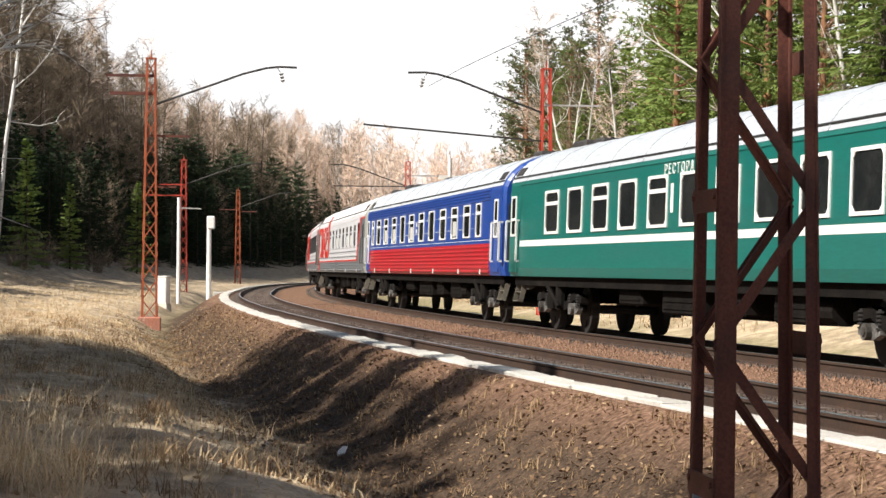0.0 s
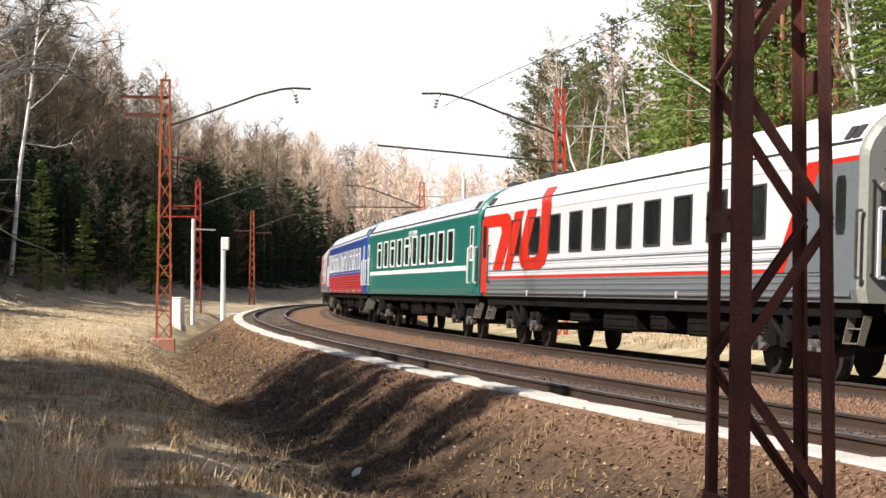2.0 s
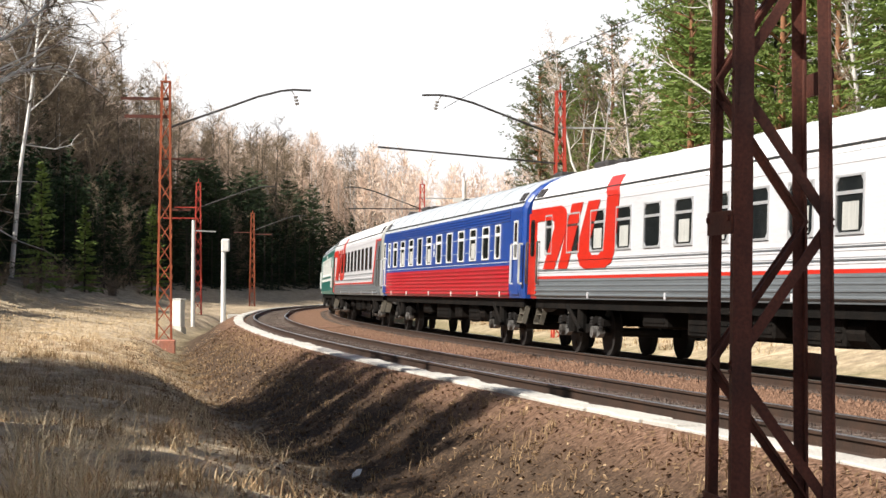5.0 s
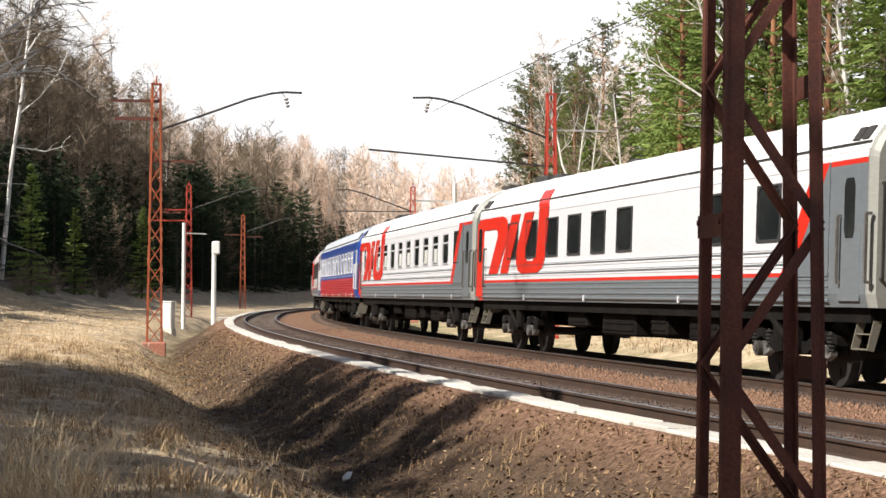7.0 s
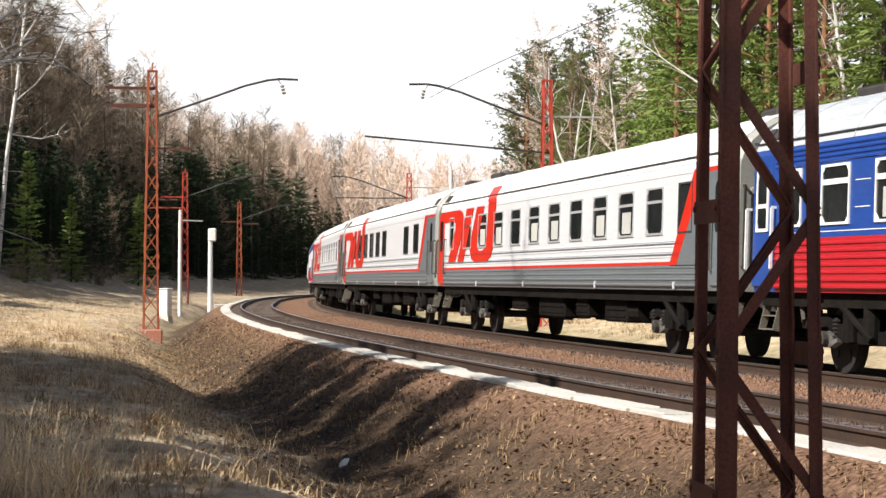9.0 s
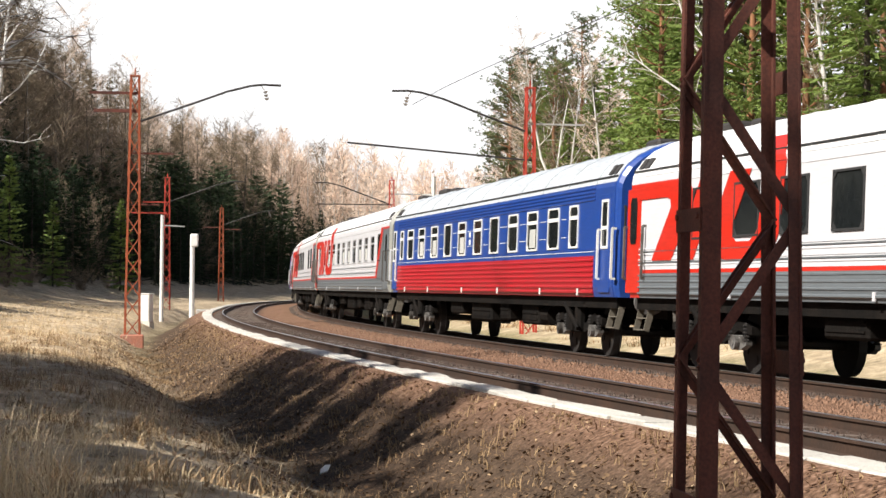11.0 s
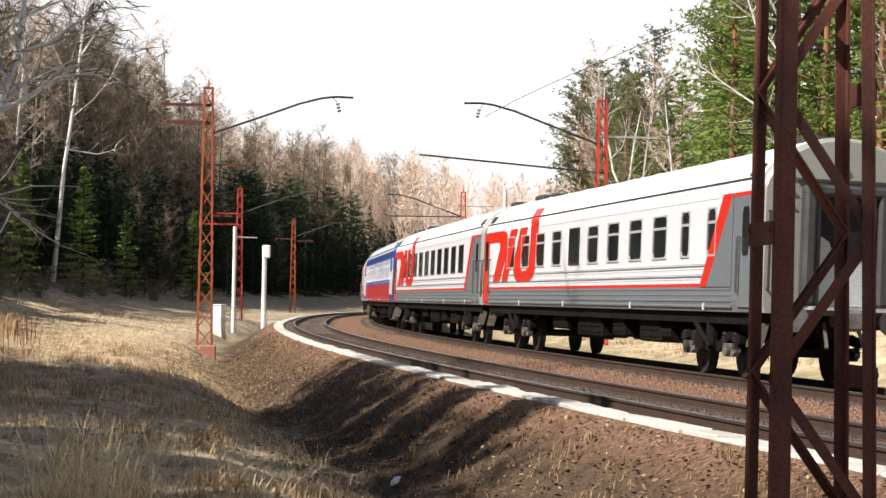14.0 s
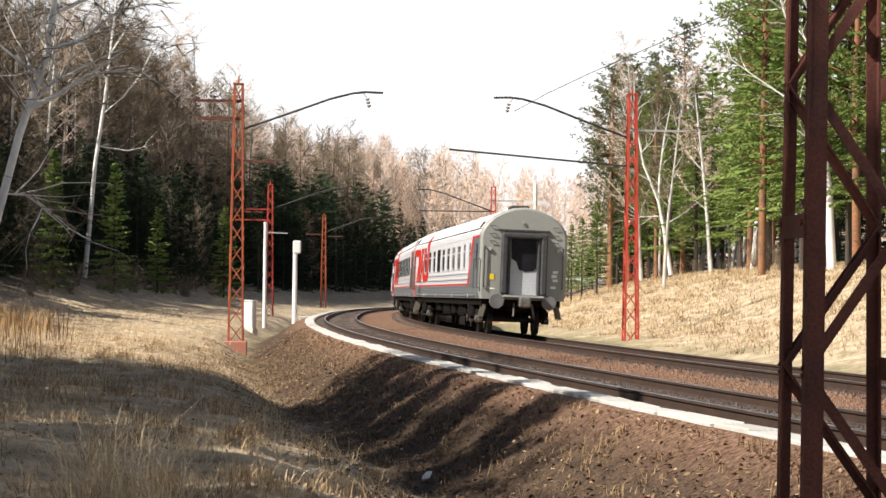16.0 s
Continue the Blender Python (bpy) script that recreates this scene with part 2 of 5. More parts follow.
def build_ground():
    ss = steps((-500, -90, 12), (-90, -60, 2), (-60, -10, 0.35), (-10, 50, 0.7), (50, 140, 2), (140, 800, 16))
    oo = steps((-560, -60, 25), (-60, -22, 2.5), (-22, -7, 0.8), (-7, -1.8, 0.4), (-1.8, 5.4, 0.6), (5.4, 12, 0.2), (12, 20, 0.4), (20, 40, 1.2), (40, 100, 6), (100, 900, 40))
    verts, cols, tints = [], [], []
    for s in ss:
        for o in oo:
            p = place(s, o)
            verts.append((p.x, p.y, p.z + ground_z(s, o)))
            v = Vector((s, o, 3.0))
            n = noise.noise(v * 0.6) * 0.5 + noise.noise(v * 2.3) * 0.35
            bed = 1.0 if -2.3 < o < 6.3 else max(0.0, 1 - (o - 6.3) / 0.8 if o > 0 else 1 - (-2.3 - o) / 0.8)
            slope = max(0.0, min(1.0, (o - 5.9) / 0.5)) * max(0.0, min(1.0, (9.1 + 0.8 * n - o) / 0.8))
            # wood floor zone, drawn further out below s = 45 to extend its painted shade
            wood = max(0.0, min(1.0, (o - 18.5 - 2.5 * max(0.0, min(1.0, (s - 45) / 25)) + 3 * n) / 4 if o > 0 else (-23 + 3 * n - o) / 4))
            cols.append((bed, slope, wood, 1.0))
            green = max(0.0, min(1.0, (-2.4 - o) / 0.8)) * max(0.0, min(1.0, (8.5 + 3.5 * n + o) / 3.5)) if o < 0 else max(0.0, 1 - abs(o - 8.7 - 0.3 * n) / 0.7) * 0.4 * max(0.0, min(1.0, (s + 8) / 12))
            oil = max(0.0, 1 - max(0.0, abs(o - NEAR_TRACK) - 1.05 - 0.25 * n) / 0.3)
            tints.append((green, oil, 0.0, 1.0))
    k = len(oo)
    faces = [(i * k + j, (i + 1) * k + j, (i + 1) * k + j + 1, i * k + j + 1) for i in range(len(ss) - 1) for j in range(k - 1)]
    me = bpy.data.meshes.new("ground")
    me.from_pydata(verts, [], faces)
    at = me.color_attributes.new("zone", "FLOAT_COLOR", "POINT")
    at.data.foreach_set("color", np.array(cols, dtype=np.float32).ravel())
    at = me.color_attributes.new("tint", "FLOAT_COLOR", "POINT")
    at.data.foreach_set("color", np.array(tints, dtype=np.float32).ravel())
    me.polygons.foreach_set("use_smooth", [True] * len(faces))
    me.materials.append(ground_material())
    return tagged(new("ground", me), "dry spring grass, leaf litter and brown ballast round the railway", "ground", kind="structure")


def ground_material():
    m = bpy.data.materials.new("spring_ground")
    m.use_nodes = True
    nt = m.node_tree
    nd, ln = nt.nodes, nt.links
    b = nd["Principled BSDF"]
    b.inputs["Roughness"].default_value, b.inputs["Specular IOR Level"].default_value = 0.95, 0.15
    co = nd.new("ShaderNodeTexCoord")

    def tex(scale, detail=5, stretch=None):
        n = nd.new("ShaderNodeTexNoise")
        n.inputs["Scale"].default_value, n.inputs["Detail"].default_value = scale, detail
        if stretch:
            mp = nd.new("ShaderNodeMapping")
            mp.inputs["Scale"].default_value = stretch
            ln.new(co.outputs["Object"], mp.inputs[0])
            ln.new(mp.outputs[0], n.inputs["Vector"])
        else:
            ln.new(co.outputs["Object"], n.inputs["Vector"])
        return n.outputs["Fac"]

    def ramp(src, stops):
        r = nd.new("ShaderNodeValToRGB")
        e = r.color_ramp.elements
        e[0].position, e[0].color = stops[0][0], (*stops[0][1], 1)
        e[1].position, e[1].color = stops[-1][0], (*stops[-1][1], 1)
        for p, c in stops[1:-1]:
            e.new(p).color = (*c, 1)
        ln.new(src, r.inputs[0])
        return r.outputs[0]

    def mixed(a, c, f):
        x = nd.new("ShaderNodeMix")
        x.data_type = "RGBA"
        ln.new(a, x.inputs["A"]), ln.new(c, x.inputs["B"]), ln.new(f, x.inputs["Factor"])
        return x.outputs["Result"]

    fine, mid, broad = tex(22, 6), tex(5, 5), tex(0.5, 4)
    grass = mixed(ramp(fine, [(0.3, (0.22, 0.165, 0.11)), (0.5, (0.56, 0.44, 0.29)), (0.7, (0.78, 0.65, 0.47))]),
                  ramp(mid, [(0.35, (0.24, 0.18, 0.12)), (0.65, (0.62, 0.50, 0.34))]), broad)
    blotch = ramp(tex(1.5, 5), [(0.38, (0.20, 0.155, 0.105)), (0.5, (0.40, 0.31, 0.20)), (0.62, (0.70, 0.57, 0.40))])
    grass = mixed(grass, blotch, ramp(tex(3.1, 4), [(0.35, (0.1, 0.1, 0.1)), (0.65, (0.8, 0.8, 0.8))]))
    litter = mixed(ramp(tex(30, 4), [(0.3, (0.014, 0.010, 0.008)), (0.5, (0.058, 0.039, 0.027)), (0.72, (0.22, 0.15, 0.095))]),
                   ramp(mid, [(0.35, (0.025, 0.017, 0.012)), (0.65, (0.115, 0.076, 0.05))]), broad)
    stones = ramp(tex(16, 6), [(0.3, (0.06, 0.034, 0.022)), (0.5, (0.185, 0.105, 0.066)), (0.7, (0.34, 0.21, 0.145))])
    # forest floor, its brown darkened to hold the shade under the trees
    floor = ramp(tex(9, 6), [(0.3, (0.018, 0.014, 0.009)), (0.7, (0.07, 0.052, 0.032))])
    zone = nd.new("ShaderNodeVertexColor")
    zone.layer_name = "zone"
    sep = nd.new("ShaderNodeSeparateColor")
    ln.new(zone.outputs[0], sep.inputs[0])
    tint = nd.new("ShaderNodeVertexColor")
    tint.layer_name = "tint"
    sep2 = nd.new("ShaderNodeSeparateColor")
    ln.new(tint.outputs[0], sep2.inputs[0])
    moss = ramp(tex(7, 6), [(0.3, (0.085, 0.075, 0.035)), (0.5, (0.22, 0.195, 0.10)), (0.7, (0.42, 0.35, 0.22))])
    oily = ramp(tex(18, 6), [(0.3, (0.025, 0.017, 0.013)), (0.5, (0.075, 0.05, 0.038)), (0.7, (0.16, 0.11, 0.085))])
    c = mixed(grass, litter, sep.outputs[1])
    c = mixed(c, moss, sep2.outputs[0])
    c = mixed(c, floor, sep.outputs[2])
    c = mixed(c, mixed(stones, oily, sep2.outputs[1]), sep.outputs[0])
    ln.new(c, b.inputs["Base Color"])
    bp = nd.new("ShaderNodeBump")
    bp.inputs["Strength"].default_value, bp.inputs["Distance"].default_value = 0.8, 0.05
    ln.new(fine, bp.inputs["Height"])
    ln.new(bp.outputs[0], b.inputs["Normal"])
    return m


build_ground()


# ---------------------------------------------------------------- the railway
def sweep(bm, profile, s0, s1, o, ds, mi=lambda i: 0, z=0.0, tilt=0.0):
    """An (o, z) outline drawn along the curve."""
    n, k = max(2, round((s1 - s0) / ds)), len(profile)
    ring = None
    for i in range(n + 1):
        s = s0 + (s1 - s0) * i / n
        cur = [bm.verts.new(place(s, o + a, z + b + tilt * a)) for a, b in profile]
        if ring:
            for j in range(k):
                f = bm.faces.new((ring[j], ring[(j + 1) % k], cur[(j + 1) % k], cur[j]))
                f.material_index = mi(j)
        ring = cur
    bmesh.ops.recalc_face_normals(bm, faces=bm.faces[:])
    return bm


RAIL_PROFILE = [(-0.075, -0.18), (0.075, -0.18), (0.07, -0.165), (0.012, -0.14), (0.012, -0.05), (0.036, -0.035), (0.036, -0.004), (0.028, 0.0),
                (-0.028, 0.0), (-0.036, -0.004), (-0.036, -0.035), (-0.012, -0.05), (-0.012, -0.14), (-0.07, -0.165)]


def railway(o, label):
    tr = thing("railway_track", label, "railway track", kind="structure")
    for side in (-0.797, 0.797):
        bm = bmesh.new()
        sweep(bm, RAIL_PROFILE, -260, 330, o + side, 2.5, lambda j: 1 if j in (6, 7, 8) else 0, side * CANT)
        part("rail", bm, [RAIL, RAILTOP], tr, "rust-brown rail with a polished head")
    # sleepers: those along the open stretch singly, the rest together
    bm = bmesh.new()
    prism(bm, [(-1.37, -0.30), (-1.37, -0.175), (-0.45, -0.165), (-0.35, -0.185), (0.35, -0.185), (0.45, -0.165), (1.37, -0.175), (1.37, -0.30)], -0.125, 0.125)
    bmesh.ops.recalc_face_normals(bm, faces=bm.faces[:])
    me = bpy.data.meshes.new("sleeper")
    bm.to_mesh(me)
    bm.free()
    me.materials.append(SLEEPER)
    rest = bmesh.new()
    s = -200.0
    i = 0
    while s < 250:
        m = along(s, o) @ Matrix.Rotation(CANT, 4, "X") @ pose(0, random.uniform(-0.03, 0.03), random.uniform(-0.008, 0.008), 0, 0, random.uniform(-0.8, 0.8))
        if -50 < s < 105:
            ob = new("sleeper", me)
            ob.parent = tr
            ob.matrix_basis = m
        else:
            box_at(rest, m, 0.125, 1.37, -0.30, -0.17)
        s += 0.546
    tagged(part("far_sleepers", rest, SLEEPER, tr), kind="stuff")
    return tr


def box_at(bm, m, a, b, z0, z1):
    v = [bm.verts.new(m @ Vector((x, y, z))) for z in (z0, z1) for x, y in ((-a, -b), (a, -b), (a, b), (-a, b))]
    for q in ((0, 1, 5, 4), (1, 2, 6, 5), (2, 3, 7, 6), (3, 0, 4, 7), (4, 5, 6, 7), (3, 2, 1, 0)):
        bm.faces.new([v[i] for i in q])


def cable_trough():
    """A line of pale concrete trough covers along the bank's edge."""
    tr = thing("cable_trough", "line of pale concrete cable trough covers along the ballast edge", "cable trough", kind="structure")
    bm = bmesh.new()
    box(bm, -0.496, 0.496, -0.2, 0.2, -0.12, 0.0, bevel=0.015)
    me = bpy.data.meshes.new("cover")
    bm.to_mesh(me)
    bm.free()
    me.materials.append(CONCRETE)
    for i in range(215):
        ob = new("cover", me)
        ob.parent = tr
        ob.matrix_basis = along(-52 + i, 5.93 + random.uniform(-0.035, 0.035), -0.022 + random.uniform(-0.012, 0.012), random.uniform(-2.0, 2.0)) @ pose(0, 0, 0, random.uniform(-2.5, 2.5), random.uniform(-0.9, 0.9), 0)
    return tr


def lattice(bm, w0, w1, h, leg, brace, panels_n, y_scale=1.0, knees=True):
    """Four tapering angle legs with diagonal bracing on all four faces."""
    def corner(k, z):
        w = w0 + (w1 - w0) * z / h
        sx, sy = ((1, 1), (-1, 1), (-1, -1), (1, -1))[k]
        return Vector((sx * w / 2, sy * w / 2 * y_scale, z))
    for k in range(4):
        sx, sy = ((1, 1), (-1, 1), (-1, -1), (1, -1))[k]
        a, b = corner(k, 0), corner(k, h)
        t = leg * 0.16
        # an angle section: two flanges
        rot_flange(bm, a, b, Vector((-sx, 0, 0)), leg, t)
        rot_flange(bm, a, b, Vector((0, -sy, 0)), leg, t)
    zs = [h * i / panels_n for i in range(panels_n + 1)]
    for i in range(panels_n):
        for k in range(4):
            j = (k + 1) % 4
            a, b = (corner(k, zs[i]), corner(j, zs[i + 1])) if (i + k) % 2 else (corner(j, zs[i]), corner(k, zs[i + 1]))
            bar(bm, a, b, brace * 0.3, brace) if k % 2 else bar(bm, a, b, brace, brace * 0.3)
    return bm


def rot_flange(bm, a, b, d, w, t):
    """One flange of an angle leg, w wide in the direction d."""
    n = d.cross(Vector((0, 0, 1))).normalized() * (t / 2)
    v = [bm.verts.new(p + q * w * d + r * n) for p in (a, b) for q, r in ((0, -1), (1, -1), (1, 1), (0, 1))]
    for q in ((0, 1, 5, 4), (1, 2, 6, 5), (2, 3, 7, 6), (3, 0, 4, 7), (4, 5, 6, 7), (3, 2, 1, 0)):
        bm.faces.new([v[i] for i in q])


def near_mast():
    """The rusty mast that stands close by: zigzag bracing across the line, batten plates along it."""
    m = thing("catenary_mast", "dark rusty lattice catenary mast of riveted angles", "catenary mast", "catenary masts")
    m.matrix_basis = along(-46.72, 8.925, -1.265, -6.8)
    n, p, w0, w1 = 14, 0.735, 0.565, 0.36
    h = n * p

    def corner(sx, sy, z):
        w = w0 + (w1 - w0) * z / h
        return Vector((sx * w / 2, sy * w / 2, z))
    for sx in (-1, 1):
        for sy in (-1, 1):
            bm = bmesh.new()
            a, b = corner(sx, sy, -0.3), corner(sx, sy, h)
            rot_flange(bm, a, b, Vector((-sx, 0, 0)), 0.06, 0.013)
            wide = 0.095 if (sx, sy) == (-1, 1) else 0.06
            rot_flange(bm, a + Vector((-sx * 0.014, 0, 0)), b + Vector((-sx * 0.014, 0, 0)), Vector((0, -sy, 0)), wide, 0.013)
            part("leg", bm, RUST, m)
        for i in range(n):
            l, r = (1, -1) if i % 2 else (-1, 1)
            a, b = corner(sx, l, i * p), corner(sx, r, (i + 1) * p)
            # bolted behind the legs' flanges
            off = Vector((-sx * 0.03, 0, 0))
            bm = bmesh.new()
            bar(bm, a + off, b + off, 0.012, 0.055)
            bar(bm, a + off * 2 + Vector((0, 0, 0.02)), b + off * 2 + Vector((0, 0, 0.02)), 0.04, 0.01)
            part("brace", bm, RUST, m)
    for i in range(n + 1):
        sy = 1 if i % 2 == 0 else -1
        bm = bmesh.new()
        a, b = corner(-1, sy, i * p), corner(1, sy, i * p)
        box(bm, a.x + 0.01, b.x - 0.01, sy * (abs(a.y) + 0.004), sy * (abs(a.y) + 0.018), i * p - 0.06, i * p + 0.06)
        for x in (a.x + 0.045, b.x - 0.045):
            rod(bm, (x, sy * (abs(a.y) + 0.016), i * p + 0.02), (x, sy * (abs(a.y) + 0.03), i * p + 0.02), 0.016, seg=6)
        part("batten_plate", bm, RUST, m)
    for sx, sy, mt, lb in ((-1, 1, YELLOW, "worn yellow paint band"), (-1, -1, YELLOW, "worn yellow paint band"), (1, 1, PALEBLUE, "pale blue paint patch")):
        bm = bmesh.new()
        c = corner(sx, sy, 1.3)
        box(bm, min(c.x, c.x - sx * 0.09) - 0.004, max(c.x, c.x - sx * 0.09) + 0.004, c.y - 0.004 - (0.086 if sy > 0 else -0.0), c.y + 0.004 + (0.086 if sy < 0 else 0.0), 1.1, 1.42)
        part("paint_band", bm, mt, m, lb)
    bm = bmesh.new()
    box(bm, -0.5, 0.5, -0.45, 0.45, -0.6, 0.05, bevel=0.04)
    part("footing", bm, FOOTING, m, "weathered reddish concrete footing")


def mast(s, o, z0, h, mat, label, arm=-1, arms=(), w0=0.62, w1=0.36, turn=0.0, panels_n=13):
    """A lattice catenary mast; its bracket reaches over the track."""
    m = thing("catenary_mast", label, "catenary mast", "catenary masts")
    m.matrix_basis = along(s, o, z0, turn)
    bm = bmesh.new()
    lattice(bm, w0, w1, h, 0.07, 0.045, panels_n)
    part("lattice_shaft", bm, mat, m)
    bm = bmesh.new()
    box(bm, -0.5, 0.5, -0.45, 0.45, -0.6, 0.12, bevel=0.04)
    part("footing", bm, FOOTING, m, "weathered reddish concrete footing")
    bm = bmesh.new()
    box(bm, -w1 / 2 - 0.03, w1 / 2 + 0.03, -w1 / 2 - 0.03, w1 / 2 + 0.03, h, h + 0.05)
    rod(bm, (0, 0, h), (0, 0, h + 0.35), 0.04, 0.02)
    part("cap", bm, mat, m)
    if arm:
        d = arm
        bm = bmesh.new()
        pts = [(0, d * 0.2, h - 1.75), (0, d * 2.4, h - 0.95), (0, d * 3.6, h - 0.5), (0, d * 4.5, h - 0.26), (0, d * 5.0, h - 0.2), (0, d * 5.7, h - 0.22)]
        for a, b in zip(pts, pts[1:]):
            rod(bm, a, b, 0.045, seg=8)
        part("bracket_arm", bm, DARKSTEEL, m, "bent steel bracket arm")
        bm = bmesh.new()
        rod(bm, (0, d * 4.9, h - 0.22), (0, d * 5.05, h - 0.42), 0.02)
        for k in range(3):
            z = h - 0.46 - k * 0.13
            rod(bm, (0, d * (5.08 + 0.03 * k), z), (0, d * (5.1 + 0.03 * k), z - 0.09), 0.10, 0.05, seg=10)
        part("insulator", bm, CERAMIC, m, "string of glazed insulators")
    for y0, y1, z, mt, t, *rise in arms:
        bm = bmesh.new()
        bar(bm, (0, y0, z), (0, y1, z + sum(rise)), t, t)
        part("crossarm", bm, mt, m)
    return m


def wire(name, label, pts, r):
    bm = bmesh.new()
    ring = None
    for p in pts:
        cur = [bm.verts.new(p + Vector((r * math.cos(k * 1.2566), 0, r * math.sin(k * 1.2566)))) for k in range(5)]
        if ring:
            for k in range(5):
                bm.faces.new((ring[k], ring[(k + 1) % 5], cur[(k + 1) % 5], cur[k]))
        ring = cur
    return tagged(part(name, bm, DARKSTEEL, None), label, "overhead wire")


def lineside():
    mast(22, 9.0, -0.75, 10.2, ORANGE, "faded orange lattice catenary mast with a bent bracket arm", -1,
         ((-0.2, 1.75, 9.55, RUST, 0.11), (-0.2, 1.6, 8.85, RUST, 0.13), (0.1, -1.55, 7.2, RUST, 0.08), (0.1, -1.0, 5.2, RUST, 0.06)))
    mast(23.6, -7.0, -0.75, 10.25, REDMAST, "bright red lattice catenary mast with bracket arms", 1,
         ((-0.1, 7.5, 7.3, DARKSTEEL, 0.075, 0.6), (0.1, -2.3, 8.8, PALESTEEL, 0.07)))
    mast(92, 10.8, -0.9, 10.2, REDMAST, "dull red lattice catenary mast beside a relay box", -1, ((0, 1.8, 8.4, REDMAST, 0.09), (0, 2.6, 7.6, REDMAST, 0.1)))
    mast(92, -5.8, -0.7, 10.0, REDMAST, "red lattice catenary mast half hidden by the curve", 1, ((-0.1, 5.5, 8.2, DARKSTEEL, 0.08), (0.1, -2.3, 9.0, PALESTEEL, 0.09)))
    mast(155, 13.2, -0.6, 10.2, ORANGE, "rust-brown lattice mast before the dark wood", -1, ((0, 2.0, 8.2, RUST, 0.1), (0, -2.0, 8.0, RUST, 0.1)))
    # the mast that stands close by
    near_mast()
    wire("overhead_wire", "dark carrying wire hanging in a long curve above the track",
         [place(*q) for q in ((-48, -3.3, 9.2), (-38, -3.4, 8.9), (-26, -3.4, 8.68), (-18, -3.3, 8.55), (-10.2, -3.13, 8.5), (-2, -2.75, 8.48), (7.2, -2.33, 8.5), (14, -2.1, 8.54), (22, -1.95, 8.6))], 0.013)


def white_post():
    p = thing("signal_post", "whitewashed concrete post with a small lamp head", "signal post")
    p.matrix_basis = along(54, 7.0, -0.55)
    bm = bmesh.new()
    rod(bm, (0, 0, -0.3), (0, 0, 4.6), 0.15, 0.12, seg=12)
    part("post", bm, WHITEWASH, p)
    bm = bmesh.new()
    box(bm, -0.17, 0.17, -0.32, 0.13, 4.0, 4.72, bevel=0.06)
    part("lamp_head", bm, WHITEWASH, p)
    bm = bmesh.new()
    rod(bm, (0.17, -0.1, 4.38), (0.23, -0.1, 4.38), 0.12, seg=12)
    part("lens", bm, DARKSTEEL, p, "dark lens")
    bm = bmesh.new()
    box(bm, -0.45, 0.45, -0.85, -0.15, 0.0, 0.5, bevel=0.04)
    tagged(part("cable_box", bm, CONCRETE, None), "low concrete cable box beside the signal post", "cable box").matrix_basis = along(54, 6.9, -0.5)
    c = thing("relay_box", "white painted steel relay cabinet by the ditch", "relay cabinet")
    c.matrix_basis = along(52, 9.35, -0.75, -25)
    bm = bmesh.new()
    box(bm, -0.24, 0.24, -0.28, 0.28, 0.1, 1.55, bevel=0.03)
    box(bm, -0.28, 0.28, -0.32, 0.32, 1.55, 1.61, bevel=0.02)
    part("cabinet", bm, WHITEWASH, c)
    bm = bmesh.new()
    box(bm, -0.255, -0.24, -0.23, 0.23, 0.2, 1.46)
    part("door", bm, WHITEWASH, c)
    bm = bmesh.new()
    box(bm, -0.28, 0.28, -0.32, 0.32, -0.3, 0.1)
    part("plinth", bm, CONCRETE, c)
    q = thing("marker_post", "slim pale marker post with a crossbar", "marker post")
    q.matrix_basis = along(60, 9.0, -0.6)
    bm = bmesh.new()
    rod(bm, (0, 0, -0.2), (0, 0, 6.0), 0.12, 0.10, seg=10)
    part("pole", bm, WHITEWASH, q)
    bm = bmesh.new()
    bar(bm, (0, 0.1, 5.4), (0, -1.3, 5.35), 0.07)
    part("crossbar", bm, PALESTEEL, q)
    x = thing("distant_post", "pale distant post with a white cross-shaped head", "line post")
    x.matrix_basis = Matrix.Translation((30.65, 177.5, -0.75))
    bm = bmesh.new()
    rod(bm, (0, 0, -1), (0, 0, 11.6), 0.22, 0.17, seg=10)
    part("pole", bm, WHITEWASH, x)
    bm = bmesh.new()
    box(bm, -1.0, 1.0, -0.12, 0.12, 9.7, 10.05)
    part("crossarm", bm, WHITEWASH, x)


cable_trough()
lineside()
white_post()


# ---------------------------------------------------------------- coaches
# In a coach's own space x points forwards, y to its left side and z up from the rail head.
SECTION = [(1.33, 1.12), (1.37, 1.30), (1.37, 3.12), (1.357, 3.20), (1.30, 3.34), (1.18, 3.51), (0.98, 3.69), (0.70, 3.84), (0.36, 3.96), (0.0, 4.0)]
FULL = SECTION + [(-y, z) for y, z in SECTION[-2::-1]]
SIDE = 1.37


